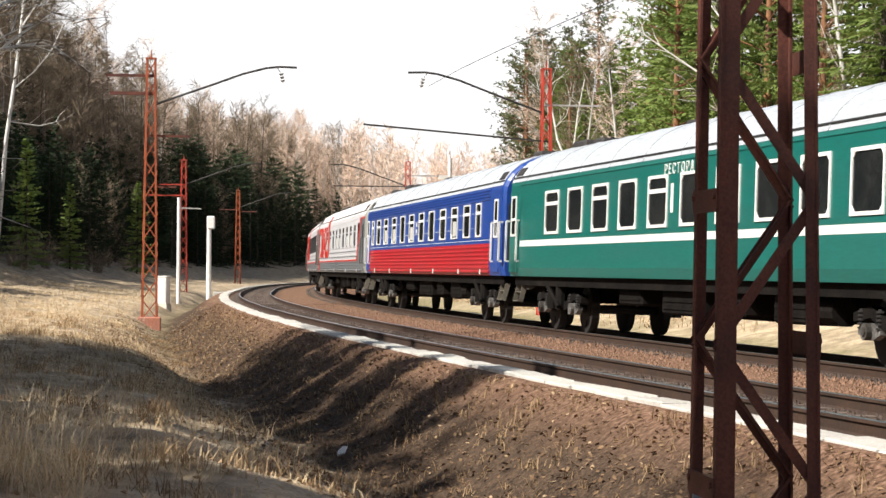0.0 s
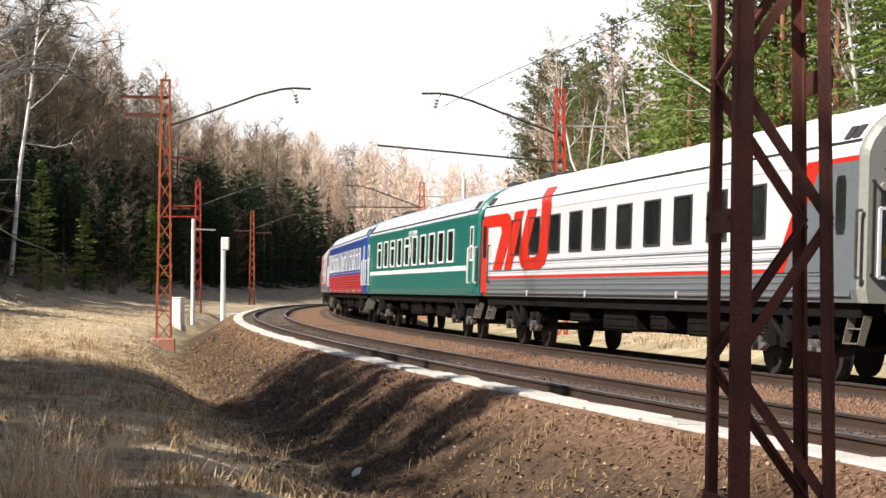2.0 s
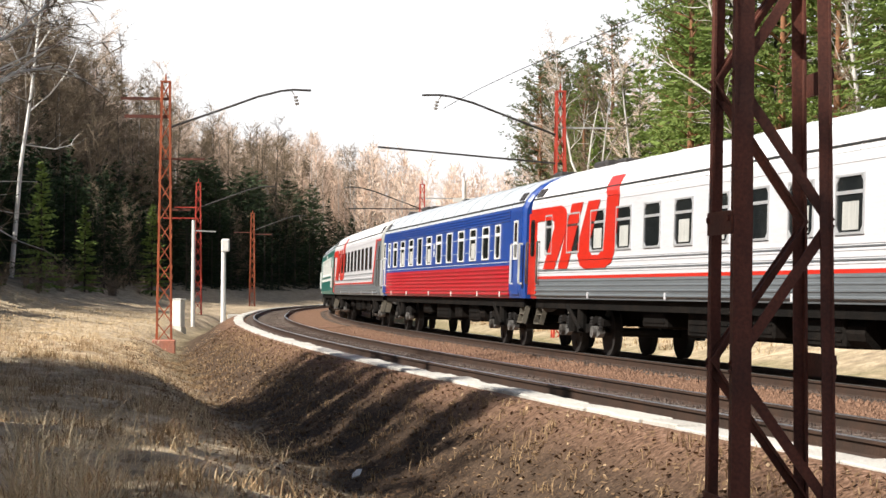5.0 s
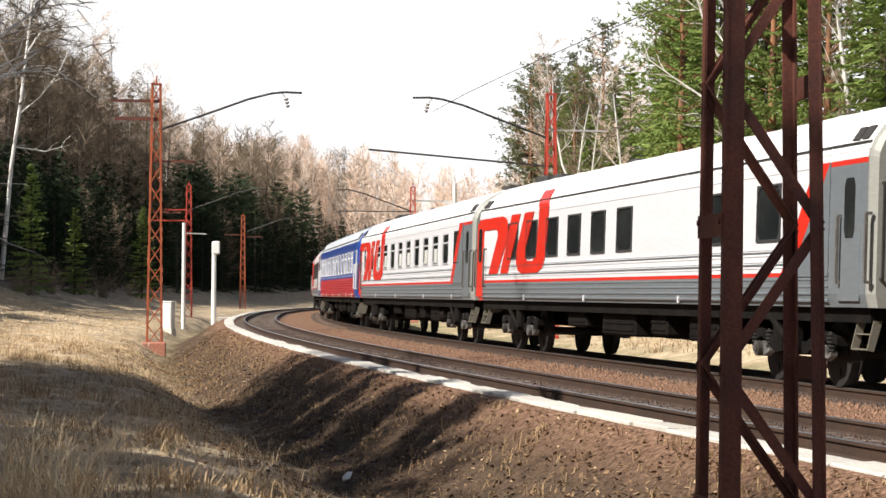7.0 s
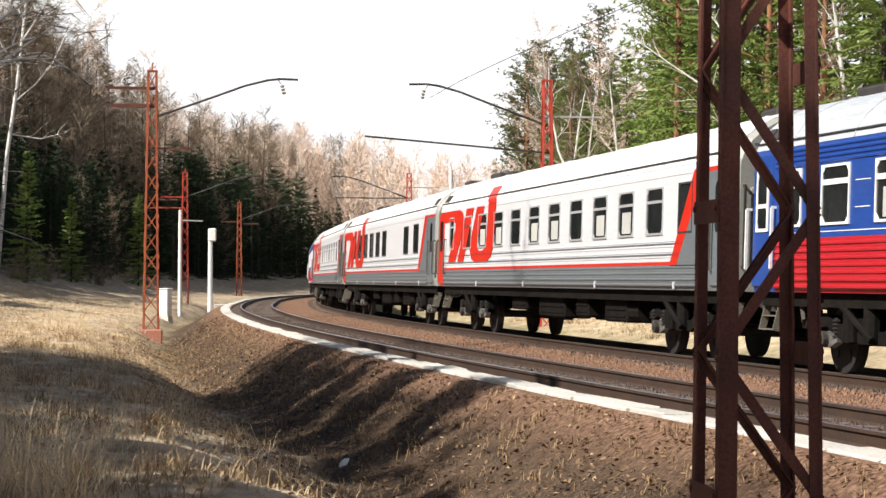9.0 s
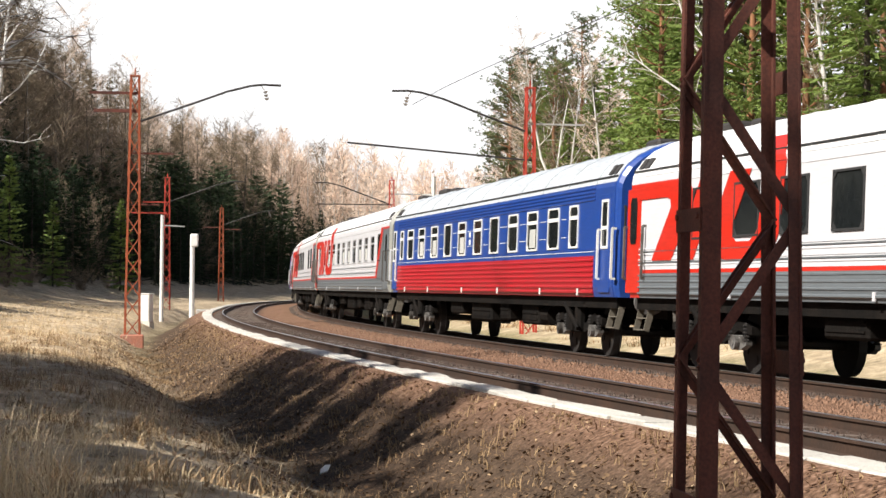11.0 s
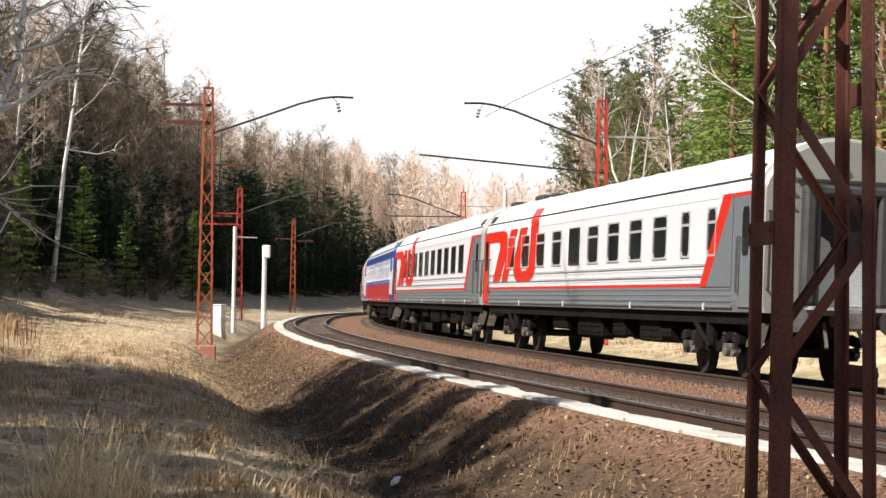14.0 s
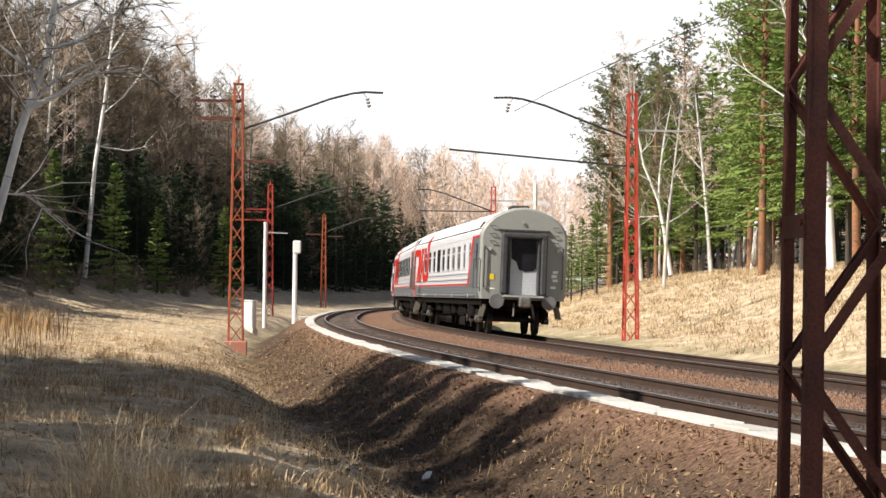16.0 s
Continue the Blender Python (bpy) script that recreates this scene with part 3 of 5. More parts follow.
def window_unit(car, u, w, z0, z1, style, curtain=False, t=0.035):
    """A coach window: frame, dark pane, and where it opens a top light behind a bar; on both sides of the coach."""
    for sgn in (1, -1):
        bm = bmesh.new()
        y0, y1 = SIDE - 0.01, SIDE + 0.028
        box(bm, u - w / 2 - t, u + w / 2 + t, sgn * y0, sgn * y1, z1, z1 + t)
        box(bm, u - w / 2 - t, u + w / 2 + t, sgn * y0, sgn * y1, z0 - t, z0)
        box(bm, u - w / 2 - t, u - w / 2, sgn * y0, sgn * y1, z0, z1)
        box(bm, u + w / 2, u + w / 2 + t, sgn * y0, sgn * y1, z0, z1)
        c = 0.09
        for cx, cz, dx, dz in ((u - w / 2, z0, 1, 1), (u + w / 2, z0, -1, 1), (u - w / 2, z1, 1, -1), (u + w / 2, z1, -1, -1)):
            plate(bm, [(cx, cz), (cx + dx * c, cz), (cx, cz + dz * c)], sgn * y0, sgn * (y1 - 0.006))
        if style in ("split", "split_white"):
            zm = z1 - (z1 - z0) * 0.32
            box(bm, u - w / 2, u + w / 2, sgn * y0, sgn * (y1 - 0.004), zm, zm + (0.075 if style == "split_white" else 0.05))
        fr = part("window", bm, {"dark": DARKTRIM, "split": TRIM, "split_white": CREAM, "plain_white": CREAM}[style], car)
        bm = bmesh.new()
        box(bm, u - w / 2, u + w / 2, sgn * (SIDE - 0.02), sgn * (SIDE + 0.009), z0, z1)
        part("pane", bm, GLASS, fr, "dark tinted glass")
        if curtain and sgn == 1:
            bm = bmesh.new()
            box(bm, u - w * 0.32, u + w * 0.28, SIDE + 0.009, SIDE + 0.013, z0 + 0.03, z0 + (z1 - z0) * 0.55)
            part("curtain", bm, CURTAIN, fr, "pale curtain")


def ribs(car, u0, u1, zs, mat, h=0.035, deep=0.022):
    bm = bmesh.new()
    for z in zs:
        for sgn in (1, -1):
            prism(bm, [(sgn * (SIDE - 0.01), z - h), (sgn * (SIDE + deep), z - h * 0.4), (sgn * (SIDE + deep), z + h * 0.4), (sgn * (SIDE - 0.01), z + h)], u0, u1)
    bmesh.ops.recalc_face_normals(bm, faces=bm.faces[:])
    part("siding_ribs", bm, mat, car)


def panels(car, bands, u0, u1):
    """The painted skin between two ends of the coach, in bands from z to z, on both sides."""
    for z0, z1, mat, name in bands:
        for sgn in (1, -1):
            bm = bmesh.new()
            prof = [(1.33, z0), (SIDE, 1.30), (SIDE, min(z1, 3.12))] if z0 < 1.2 else [(SIDE, z0), (SIDE, min(z1, 3.12))]
            if z1 > 3.12:
                prof.append((1.357, z1))
            outer = [(sgn * (y + 0.006), z) for y, z in prof]
            inner = [(sgn * (y - 0.03), z) for y, z in prof[::-1]]
            prism(bm, outer + inner, u0, u1)
            bmesh.ops.recalc_face_normals(bm, faces=bm.faces[:])
            part(name, bm, mat, car)


def decal(car, name, mat, polys, y=SIDE, label=""):
    bm = bmesh.new()
    for poly in polys:
        plate(bm, poly, y, y + 0.012)
    return part(name, bm, mat, car, label)


def prism_at(bm, u, y, outline):
    """A thin upright cheek across the car, its outline measured outwards and upwards."""
    g = 1 if y > 0 else -1
    vs = [[bm.verts.new((u + e, y + g * a, z)) for a, z in outline] for e in (-0.012, 0.012)]
    bm.faces.new(vs[0])
    bm.faces.new(vs[1][::-1])
    k = len(outline)
    for i in range(k):
        bm.faces.new((vs[0][i], vs[1][i], vs[1][(i + 1) % k], vs[0][(i + 1) % k]))
    bmesh.ops.recalc_face_normals(bm, faces=bm.faces[:])


def bogie(car, u):
    """A two-axle bogie; its wheelsets turn."""
    bm = bmesh.new()
    for sgn in (1, -1):
        y = sgn * 1.02
        plate(bm, [(-1.75, 0.72), (-1.2, 0.82), (-0.6, 0.62), (0.6, 0.62), (1.2, 0.82), (1.75, 0.72), (1.75, 0.6), (1.2, 0.66), (0.6, 0.44), (-0.6, 0.44), (-1.2, 0.66), (-1.75, 0.6)], y - 0.08, y + 0.08)
        rod(bm, (-0.32, y + sgn * 0.1, 0.46), (-0.32, y + sgn * 0.1, 0.95), 0.13, seg=10)
        rod(bm, (0.32, y + sgn * 0.1, 0.46), (0.32, y + sgn * 0.1, 0.95), 0.13, seg=10)
        rod(bm, (-0.55, y + sgn * 0.22, 0.5), (0.5, y + sgn * 0.22, 0.98), 0.045, seg=6)
    box(bm, -0.35, 0.35, -1.1, 1.1, 0.6, 0.9)
    fr = part("bogie", bm, BLACK, car, "black grimy two-axle bogie")
    fr.location = (u, 0, 0)
    for a in (-1.2, 1.2):
        for sgn in (1, -1):
            bm = bmesh.new()
            rod(bm, (a, sgn * 0.95, 0.475), (a, sgn * 1.19, 0.475), 0.115, seg=12)
            rod(bm, (a, sgn * 1.19, 0.475), (a, sgn * 1.205, 0.475), 0.06, seg=8)
            plate(bm, [(a - 0.36, 0.44), (a - 0.12, 0.36), (a + 0.12, 0.36), (a + 0.36, 0.44), (a + 0.36, 0.50), (a + 0.1, 0.58), (a - 0.1, 0.58), (a - 0.36, 0.50)], sgn * 1.06 - 0.05, sgn * 1.06 + 0.05)
            part("axle_box", bm, AXLEBOX, fr, "worn grey steel axle box")
            for e in (-0.3, 0.3):
                bm = bmesh.new()
                for k in range(5):
                    rod(bm, (a + e, sgn * 1.07, 0.51 + k * 0.055), (a + e, sgn * 1.07, 0.535 + k * 0.055), 0.075, seg=8)
                rod(bm, (a + e, sgn * 1.07, 0.5), (a + e, sgn * 1.07, 0.78), 0.05, seg=6)
                part("coil_spring", bm, TREAD, fr)
        bm = bmesh.new()
        rod(bm, (0, -0.95, 0), (0, 0.95, 0), 0.08, seg=8)
        for sgn in (1, -1):
            rod(bm, (0, sgn * 0.70, 0), (0, sgn * 0.83, 0), 0.475, seg=20)
            rod(bm, (0, sgn * 0.68, 0), (0, sgn * 0.70, 0), 0.505, seg=20)
            for k in range(4):
                w = k * math.pi / 2
                rod(bm, (0.28 * math.cos(w), sgn * 0.825, 0.28 * math.sin(w)), (0.28 * math.cos(w), sgn * 0.845, 0.28 * math.sin(w)), 0.07, seg=8)
        ws = part("wheelset", bm, TREAD, fr, "steel wheels on an axle")
        ws.location = (a, 0, 0.475)


def coach_base(name, label, roof_mat, end_mat, rail_mat):
    car = thing(name, label, "train coach", "coaches of the passing train")
    bm = bmesh.new()
    prism(bm, FULL, -11.82, 11.82)
    for e in (-1, 1):
        # the corners of the end walls are drawn in
        ring = [[bm.verts.new((e * x, y * k, 1.12 + (z - 1.12) * (1 - (1 - k) * 0.35))) for y, z in FULL] for x, k in ((11.80, 1.0), (11.88, 0.985), (11.95, 0.94))]
        for r0, r1 in zip(ring, ring[1:]):
            for i in range(len(FULL)):
                j = (i + 1) % len(FULL)
                bm.faces.new((r0[i], r0[j], r1[j], r1[i]))
        bm.faces.new(ring[-1])
    bmesh.ops.recalc_face_normals(bm, faces=bm.faces[:])
    part("body", bm, [end_mat], car)
    # roof skin, with its seams
    prof = [p for p in FULL if p[1] > 3.19]
    bm = bmesh.new()
    prism(bm, [(y * 1.004, z + 0.008) for y, z in prof], -11.82, 11.82)
    bmesh.ops.recalc_face_normals(bm, faces=bm.faces[:])
    for k in range(-5, 6):
        u = k * 2.1
        for (y0, z0), (y1, z1) in zip(prof, prof[1:]):
            bar(bm, (u, y0 * 1.004, z0 + 0.012), (u, y1 * 1.004, z1 + 0.012), 0.03, 0.02)
    part("roof", bm, roof_mat, car)
    for u, a, b, h in ((10.2, 0.5, 0.3, 0.16), (8.9, 0.35, 0.25, 0.13), (-10.4, 0.4, 0.3, 0.14), (3.0, 0.3, 0.2, 0.1)):
        bm = bmesh.new()
        box(bm, u - a, u + a, -b, b, 3.93, 4.0 + h * 0.8, bevel=0.05)
        part("roof_vent", bm, DARKSTEEL, car, "low dark roof vent")
    # gutter along the roof edge
    bm = bmesh.new()
    for sgn in (1, -1):
        box(bm, -11.8, 11.8, sgn * 1.30, sgn * 1.35, 3.30, 3.325)
    part("gutter", bm, DARKTRIM, car)
    # louvred dark plates on the roof's shoulder at both ends
    for e in (-1, 1):
        for sgn in (1, -1):
            bm = bmesh.new()
            for k in range(2):
                x0, x1 = e * (11.12 + 0.3 * k), e * (11.34 + 0.3 * k)
                for (y0, z0), (y1, z1) in zip(SECTION[4:5], SECTION[5:6]):
                    v = [bm.verts.new(c) for c in ((x0, sgn * (y0 + 0.025), z0 + 0.02), (x1, sgn * (y0 + 0.025), z0 + 0.02), (x1, sgn * (y1 + 0.025), z1 + 0.03), (x0, sgn * (y1 + 0.025), z1 + 0.03),
                                                   (x0, sgn * (y0 - 0.05), z0), (x1, sgn * (y0 - 0.05), z0), (x1, sgn * (y1 - 0.05), z1), (x0, sgn * (y1 - 0.05), z1))]
                    for q in ((0, 1, 2, 3), (0, 1, 5, 4), (1, 2, 6, 5), (2, 3, 7, 6), (3, 0, 4, 7)):
                        bm.faces.new([v[i] for i in q])
            bmesh.ops.recalc_face_normals(bm, faces=bm.faces[:])
            part("roof_louvre", bm, DARKSTEEL, car, "dark louvred plate on the roof shoulder")
    # underframe and its gear
    bm = bmesh.new()
    box(bm, -11.7, 11.7, -1.24, 1.24, 0.92, 1.12)
    box(bm, -11.6, 11.6, -0.25, 0.25, 0.75, 1.0)
    part("underframe", bm, BLACK, car)
    for u, w, z0, y0, y1 in ((-4.6, 1.5, 0.5, 0.45, 1.12), (-2.2, 0.9, 0.55, 0.55, 1.14), (0.4, 2.2, 0.5, 0.5, 1.12), (3.4, 1.4, 0.62, 0.5, 1.12),
                             (-3.4, 1.2, 0.5, -1.3, -0.5), (1.6, 2.4, 0.45, -1.3, -0.5)):
        bm = bmesh.new()
        box(bm, u - w / 2, u + w / 2, y0, y1, z0, 1.0, bevel=0.04)
        for k in range(3):
            box(bm, u - w * 0.45, u + w * 0.45, y1 - 0.01 if y0 > 0 else y0 - 0.02, y1 + 0.02 if y0 > 0 else y0 + 0.01, z0 + 0.1 + k * 0.13, z0 + 0.13 + k * 0.13)
        part("equipment_box", bm, BLACK, car, "dark box slung under the floor")
    bm = bmesh.new()
    rod(bm, (-6.0, 0.9, 0.72), (-4.9, 0.9, 0.72), 0.2, seg=12)
    part("air_tank", bm, BLACK, car)
    for u in (8.5, -8.5):
        bogie(car, u)
    # ends
    for sgn in (1, -1):
        e = 11.95 * sgn
        bm = bmesh.new()
        for y in (-0.62, 0.62):
            box(bm, e, e + sgn * 0.28, y - 0.1, y + 0.1, 1.28, 3.10, bevel=0.05)
            box(bm, e, e + sgn * 0.2, y * 0.76 - 0.05, y * 0.76 + 0.05, 1.28, 3.06, bevel=0.03)
        box(bm, e, e + sgn * 0.28, -0.72, 0.72, 3.02, 3.2, bevel=0.05)
        part("gangway_bellows", bm, RUBBER, car, "black rubber gangway rolls")
        bm = bmesh.new()
        box(bm, e, e + sgn * 0.03, -0.46, 0.46, 1.28, 3.04)
        d = part("gangway_door", bm, DOORGREY, car, "grey end door with a round-cornered window")
        bm = bmesh.new()
        plate(bm, [(-0.40, 2.12), (-0.32, 2.03), (-0.05, 2.0), (0.14, 2.06), (0.22, 2.3), (0.38, 2.4), (0.40, 3.02), (-0.40, 3.02)], 0, 0.02)
        w = part("door_window", bm, DARKGLASS, d, "dark glass")
        w.matrix_basis = Matrix.Translation((e + sgn * 0.03, 0, 0)) @ Matrix.Rotation(-math.pi / 2 * sgn, 4, "Z")
        bm = bmesh.new()
        box(bm, e, e + sgn * 0.45, -0.62, 0.62, 1.2, 1.26)
        part("footplate", bm, PALESTEEL, car)
        bm = bmesh.new()
        box(bm, e, e + sgn * 0.09, -0.80, 0.80, 3.25, 3.30)
        part("rain_strip", bm, DARKSTEEL, car)
        for y in (0.82, -0.82):
            bm = bmesh.new()
            rod(bm, (e - sgn * 0.2, y, 1.06), (e + sgn * 0.18, y, 1.06), 0.12, seg=14)
            rod(bm, (e + sgn * 0.18, y, 1.06), (e + sgn * 0.225, y, 1.06), 0.235, 0.225, seg=24)
            part("buffer", bm, BUFFER, car, "round grey buffer")
            bm = bmesh.new()
            bar(bm, (e + sgn * 0.07, y * 1.5, 1.5), (e + sgn * 0.07, y * 1.5, 2.75), 0.035)
            bar(bm, (e, y * 1.5, 1.5), (e + sgn * 0.07, y * 1.5, 1.5), 0.035)
            bar(bm, (e, y * 1.5, 2.75), (e + sgn * 0.07, y * 1.5, 2.75), 0.035)
            part("grab_rail", bm, DARKSTEEL, car)
            bm = bmesh.new()
            rod(bm, (e, y * 1.3, 2.68), (e + sgn * 0.07, y * 1.3, 2.68), 0.06, seg=10)
            part("tail_lamp", bm, CERAMIC, car)
            for z in (2.92, 3.15, 3.4):
                bm = bmesh.new()
                bar(bm, (e + sgn * 0.06, y * 1.3, z), (e + sgn * 0.06, y * 1.1, z), 0.016)
                bar(bm, (e, y * 1.3, z), (e + sgn * 0.06, y * 1.3, z), 0.016)
                bar(bm, (e, y * 1.1, z), (e + sgn * 0.06, y * 1.1, z), 0.016)
                part("step_iron", bm, DARKSTEEL, car)
        bm = bmesh.new()
        rod(bm, (e, 0.05, 3.53), (e + sgn * 0.06, 0.05, 3.53), 0.05, seg=10)
        part("signal_lamp", bm, CERAMIC, car)
        bm = bmesh.new()
        box(bm, e - sgn * 0.2, e + sgn * 0.5, -0.1, 0.1, 0.95, 1.15, bevel=0.03)
        box(bm, e + sgn * 0.4, e + sgn * 0.62, -0.2, 0.16, 0.88, 1.22, bevel=0.05)
        bar(bm, (e, 0.25, 1.0), (e + sgn * 0.3, 0.3, 0.6), 0.05)
        bar(bm, (e, -0.3, 1.0), (e + sgn * 0.3, -0.35, 0.55), 0.05)
        part("coupler", bm, STEEL, car, "rusty automatic coupler")
        bm = bmesh.new()
        box(bm, e, e + sgn * 0.012, 0.9, 1.05, 1.72, 1.9)
        if sgn < 0:
            part("placard", bm, YELLOW, car, "small yellow placard")
            for z0, z1, y0 in ((1.98, 2.06, -1.02), (1.84, 1.94, -0.98), (1.72, 1.8, -1.02), (1.5, 1.58, -0.96), (1.42, 1.47, 0.95)):
                bm = bmesh.new()
                box(bm, e, e + sgn * 0.008, y0 - 0.08, y0 + 0.08, z0, z1)
                part("marking", bm, CREAM, car, "small white stencilled marking")
        else:
            bm.free()
        # entrance steps under the door, on both sides
        for y in (1.24, -1.24):
            bm = bmesh.new()
            u = 11.45 * sgn
            for du in (-0.26, 0.26):
                q = u + du
                prism_at(bm, q, y, [(-0.16, 0.95), (-0.04, 0.95), (0.05, 0.56), (-0.05, 0.54)])
            for z, dy in ((0.56, 0.0), (0.76, -0.06)):
                d = dy if y > 0 else -dy
                box(bm, u - 0.26, u + 0.26, y + d - 0.05, y + d + 0.05, z, z + 0.02)
            part("entrance_steps", bm, STEPSTEEL, car, "grey folding entrance steps")
            s = 1 if y > 0 else -1
            for uu in (u - 0.48, u + 0.48):
                bm = bmesh.new()
                bar(bm, (uu, s * 1.44, 1.45), (uu, s * 1.44, 2.35), 0.04)
                bar(bm, (uu, s * 1.36, 1.45), (uu, s * 1.44, 1.45), 0.04)
                bar(bm, (uu, s * 1.36, 2.35), (uu, s * 1.44, 2.35), 0.04)
                part("door_handrail", bm, rail_mat, car)
    return car


def entrance(car, u, mat, window=(2.05, 2.85), style="dark"):
    for sgn in (1, -1):
        bm = bmesh.new()
        box(bm, u - 0.36, u + 0.36, sgn * SIDE, sgn * (SIDE + 0.014), 1.2, 3.0, bevel=0.004)
        d = part("entrance_door", bm, mat, car)
        bm = bmesh.new()
        z0, z1 = window
        plate(bm, [(u - 0.12, z0), (u + 0.12, z0), (u + 0.17, z0 + 0.1), (u + 0.17, z1 - 0.1), (u + 0.12, z1), (u - 0.12, z1), (u - 0.17, z1 - 0.1), (u - 0.17, z0 + 0.1)], sgn * SIDE, sgn * (SIDE + 0.024))
        part("door_window", bm, GLASS, d, "narrow dark door window")
        if style == "white":
            bm = bmesh.new()
            for a0, a1, b0, b1 in ((-0.23, -0.17, z0, z1), (0.17, 0.23, z0, z1), (-0.23, 0.23, z0 - 0.05, z0), (-0.23, 0.23, z1, z1 + 0.05), (-0.17, 0.17, z0 + 0.3, z0 + 0.36)):
                box(bm, u + a0, u + a1, sgn * SIDE, sgn * (SIDE + 0.03), b0, b1)
            part("window_frame", bm, CREAM, d, "white window frame")


STATIONS = [8.2 - 1.78 * k for k in range(10)]


def white_coach(label, styles, extra=(), curtains=()):
    car = coach_base("passenger_coach", label, ROOF, ENDGREY, STEEL)
    panels(car, [(1.12, 1.54, GREY, "lower_siding"), (1.54, 1.60, RED, "red_line"), (1.60, 3.08, WHITE, "upper_siding"), (3.08, 3.20, WHITE, "roof_edge_strip")], -10.55, 11.3)
    panels(car, [(1.12, 3.03, GREY, "vestibule_siding"), (3.03, 3.10, RED, "red_edge_strip"), (3.10, 3.20, WHITE, "roof_edge_strip")], -11.8, -10.55)
    panels(car, [(1.12, 3.08, RED, "vestibule_siding"), (3.08, 3.20, WHITE, "roof_edge_strip")], 11.3, 11.8)
    ribs(car, -10.55, 11.3, (1.2, 1.3, 1.4, 1.5), GREY, 0.03, 0.018)
    ribs(car, -10.5, 11.3, (1.68, 1.77, 1.86, 1.95), WHITE, 0.025, 0.016)
    ribs(car, -10.5, 11.3, (3.06,), WHITE, 0.02, 0.014)
    decal(car, "grey_line", GREY, [[(-9.4, 1.715), (11.3, 1.715), (11.3, 1.735), (-9.4, 1.735)], [(-9.7, 1.90), (11.3, 1.90), (11.3, 1.915), (-9.7, 1.915)]], SIDE + 0.012)
    decal(car, "slanted_stripe", RED, [[(-8.75, 1.54), (-9.15, 1.54), (-10.55, 3.10), (-10.0, 3.10)]], SIDE + 0.012)
    decal(car, "slanted_field", GREY, [[(-9.15, 1.54), (-10.55, 1.54), (-10.55, 3.10)]], SIDE + 0.011)
    for glyph in ([(11.35, 2.80), (11.35, 3.08), (9.2, 3.08), (8.85, 3.0), (8.68, 2.8), (8.72, 2.6), (9.65, 1.75), (10.6, 1.75), (9.72, 2.62), (9.75, 2.76), (9.95, 2.80)],
                  [(8.35, 3.08), (7.5, 3.08), (8.6, 1.75), (9.35, 1.75)],
                  [(7.1, 3.08), (6.25, 3.08), (6.95, 2.25), (6.95, 2.08), (6.8, 2.0), (6.25, 2.0), (6.0, 2.12), (5.9, 2.3), (5.78, 3.12), (4.95, 3.12), (5.15, 2.1), (5.35, 1.85), (5.8, 1.74), (7.2, 1.72), (7.6, 1.8), (7.82, 2.0), (7.8, 2.25)]):
        decal(car, "emblem", RED, [glyph], SIDE + 0.012, "large red painted emblem")
    # its last stroke runs up over the roof's shoulder
    bm = bmesh.new()
    for i, ((y0, z0), (y1, z1)) in enumerate(zip(SECTION[2:5], SECTION[3:6])):
        u0, u1 = 5.78 + 0.1 * i, 4.95 + 0.1 * i
        v = [bm.verts.new(c) for c in ((u0, y0 + 0.024, z0 + 0.014), (u1, y0 + 0.024, z0 + 0.014), (u1 + 0.1, y1 + 0.024, z1 + 0.024), (u0 + 0.1, y1 + 0.024, z1 + 0.024),
                                       (u0, y0 - 0.03, z0), (u1, y0 - 0.03, z0), (u1 + 0.1, y1 - 0.03, z1), (u0 + 0.1, y1 - 0.03, z1))]
        for q in ((0, 1, 2, 3), (0, 1, 5, 4), (1, 2, 6, 5), (2, 3, 7, 6), (3, 0, 4, 7)):
            bm.faces.new([v[j] for j in q])
    bmesh.ops.recalc_face_normals(bm, faces=bm.faces[:])
    part("emblem", bm, RED, car, "large red painted emblem")
    for k, u in enumerate(STATIONS):
        if styles[k]:
            window_unit(car, u, 0.92, 2.10, 2.86, styles[k], k in curtains)
    for u, w in extra:
        window_unit(car, u, w, 2.10, 2.88, "split" if w < 0.7 else "dark")
    entrance(car, 11.6, RED)
    entrance(car, -11.25, GREY)
    for u in (-9.0, -4.0, 2.0, 7.0):
        bm = bmesh.new()
        box(bm, u - 0.04, u + 0.04, SIDE, SIDE + 0.022, 1.14, 1.26)
        part("marking", bm, WHITE, car)
    return car


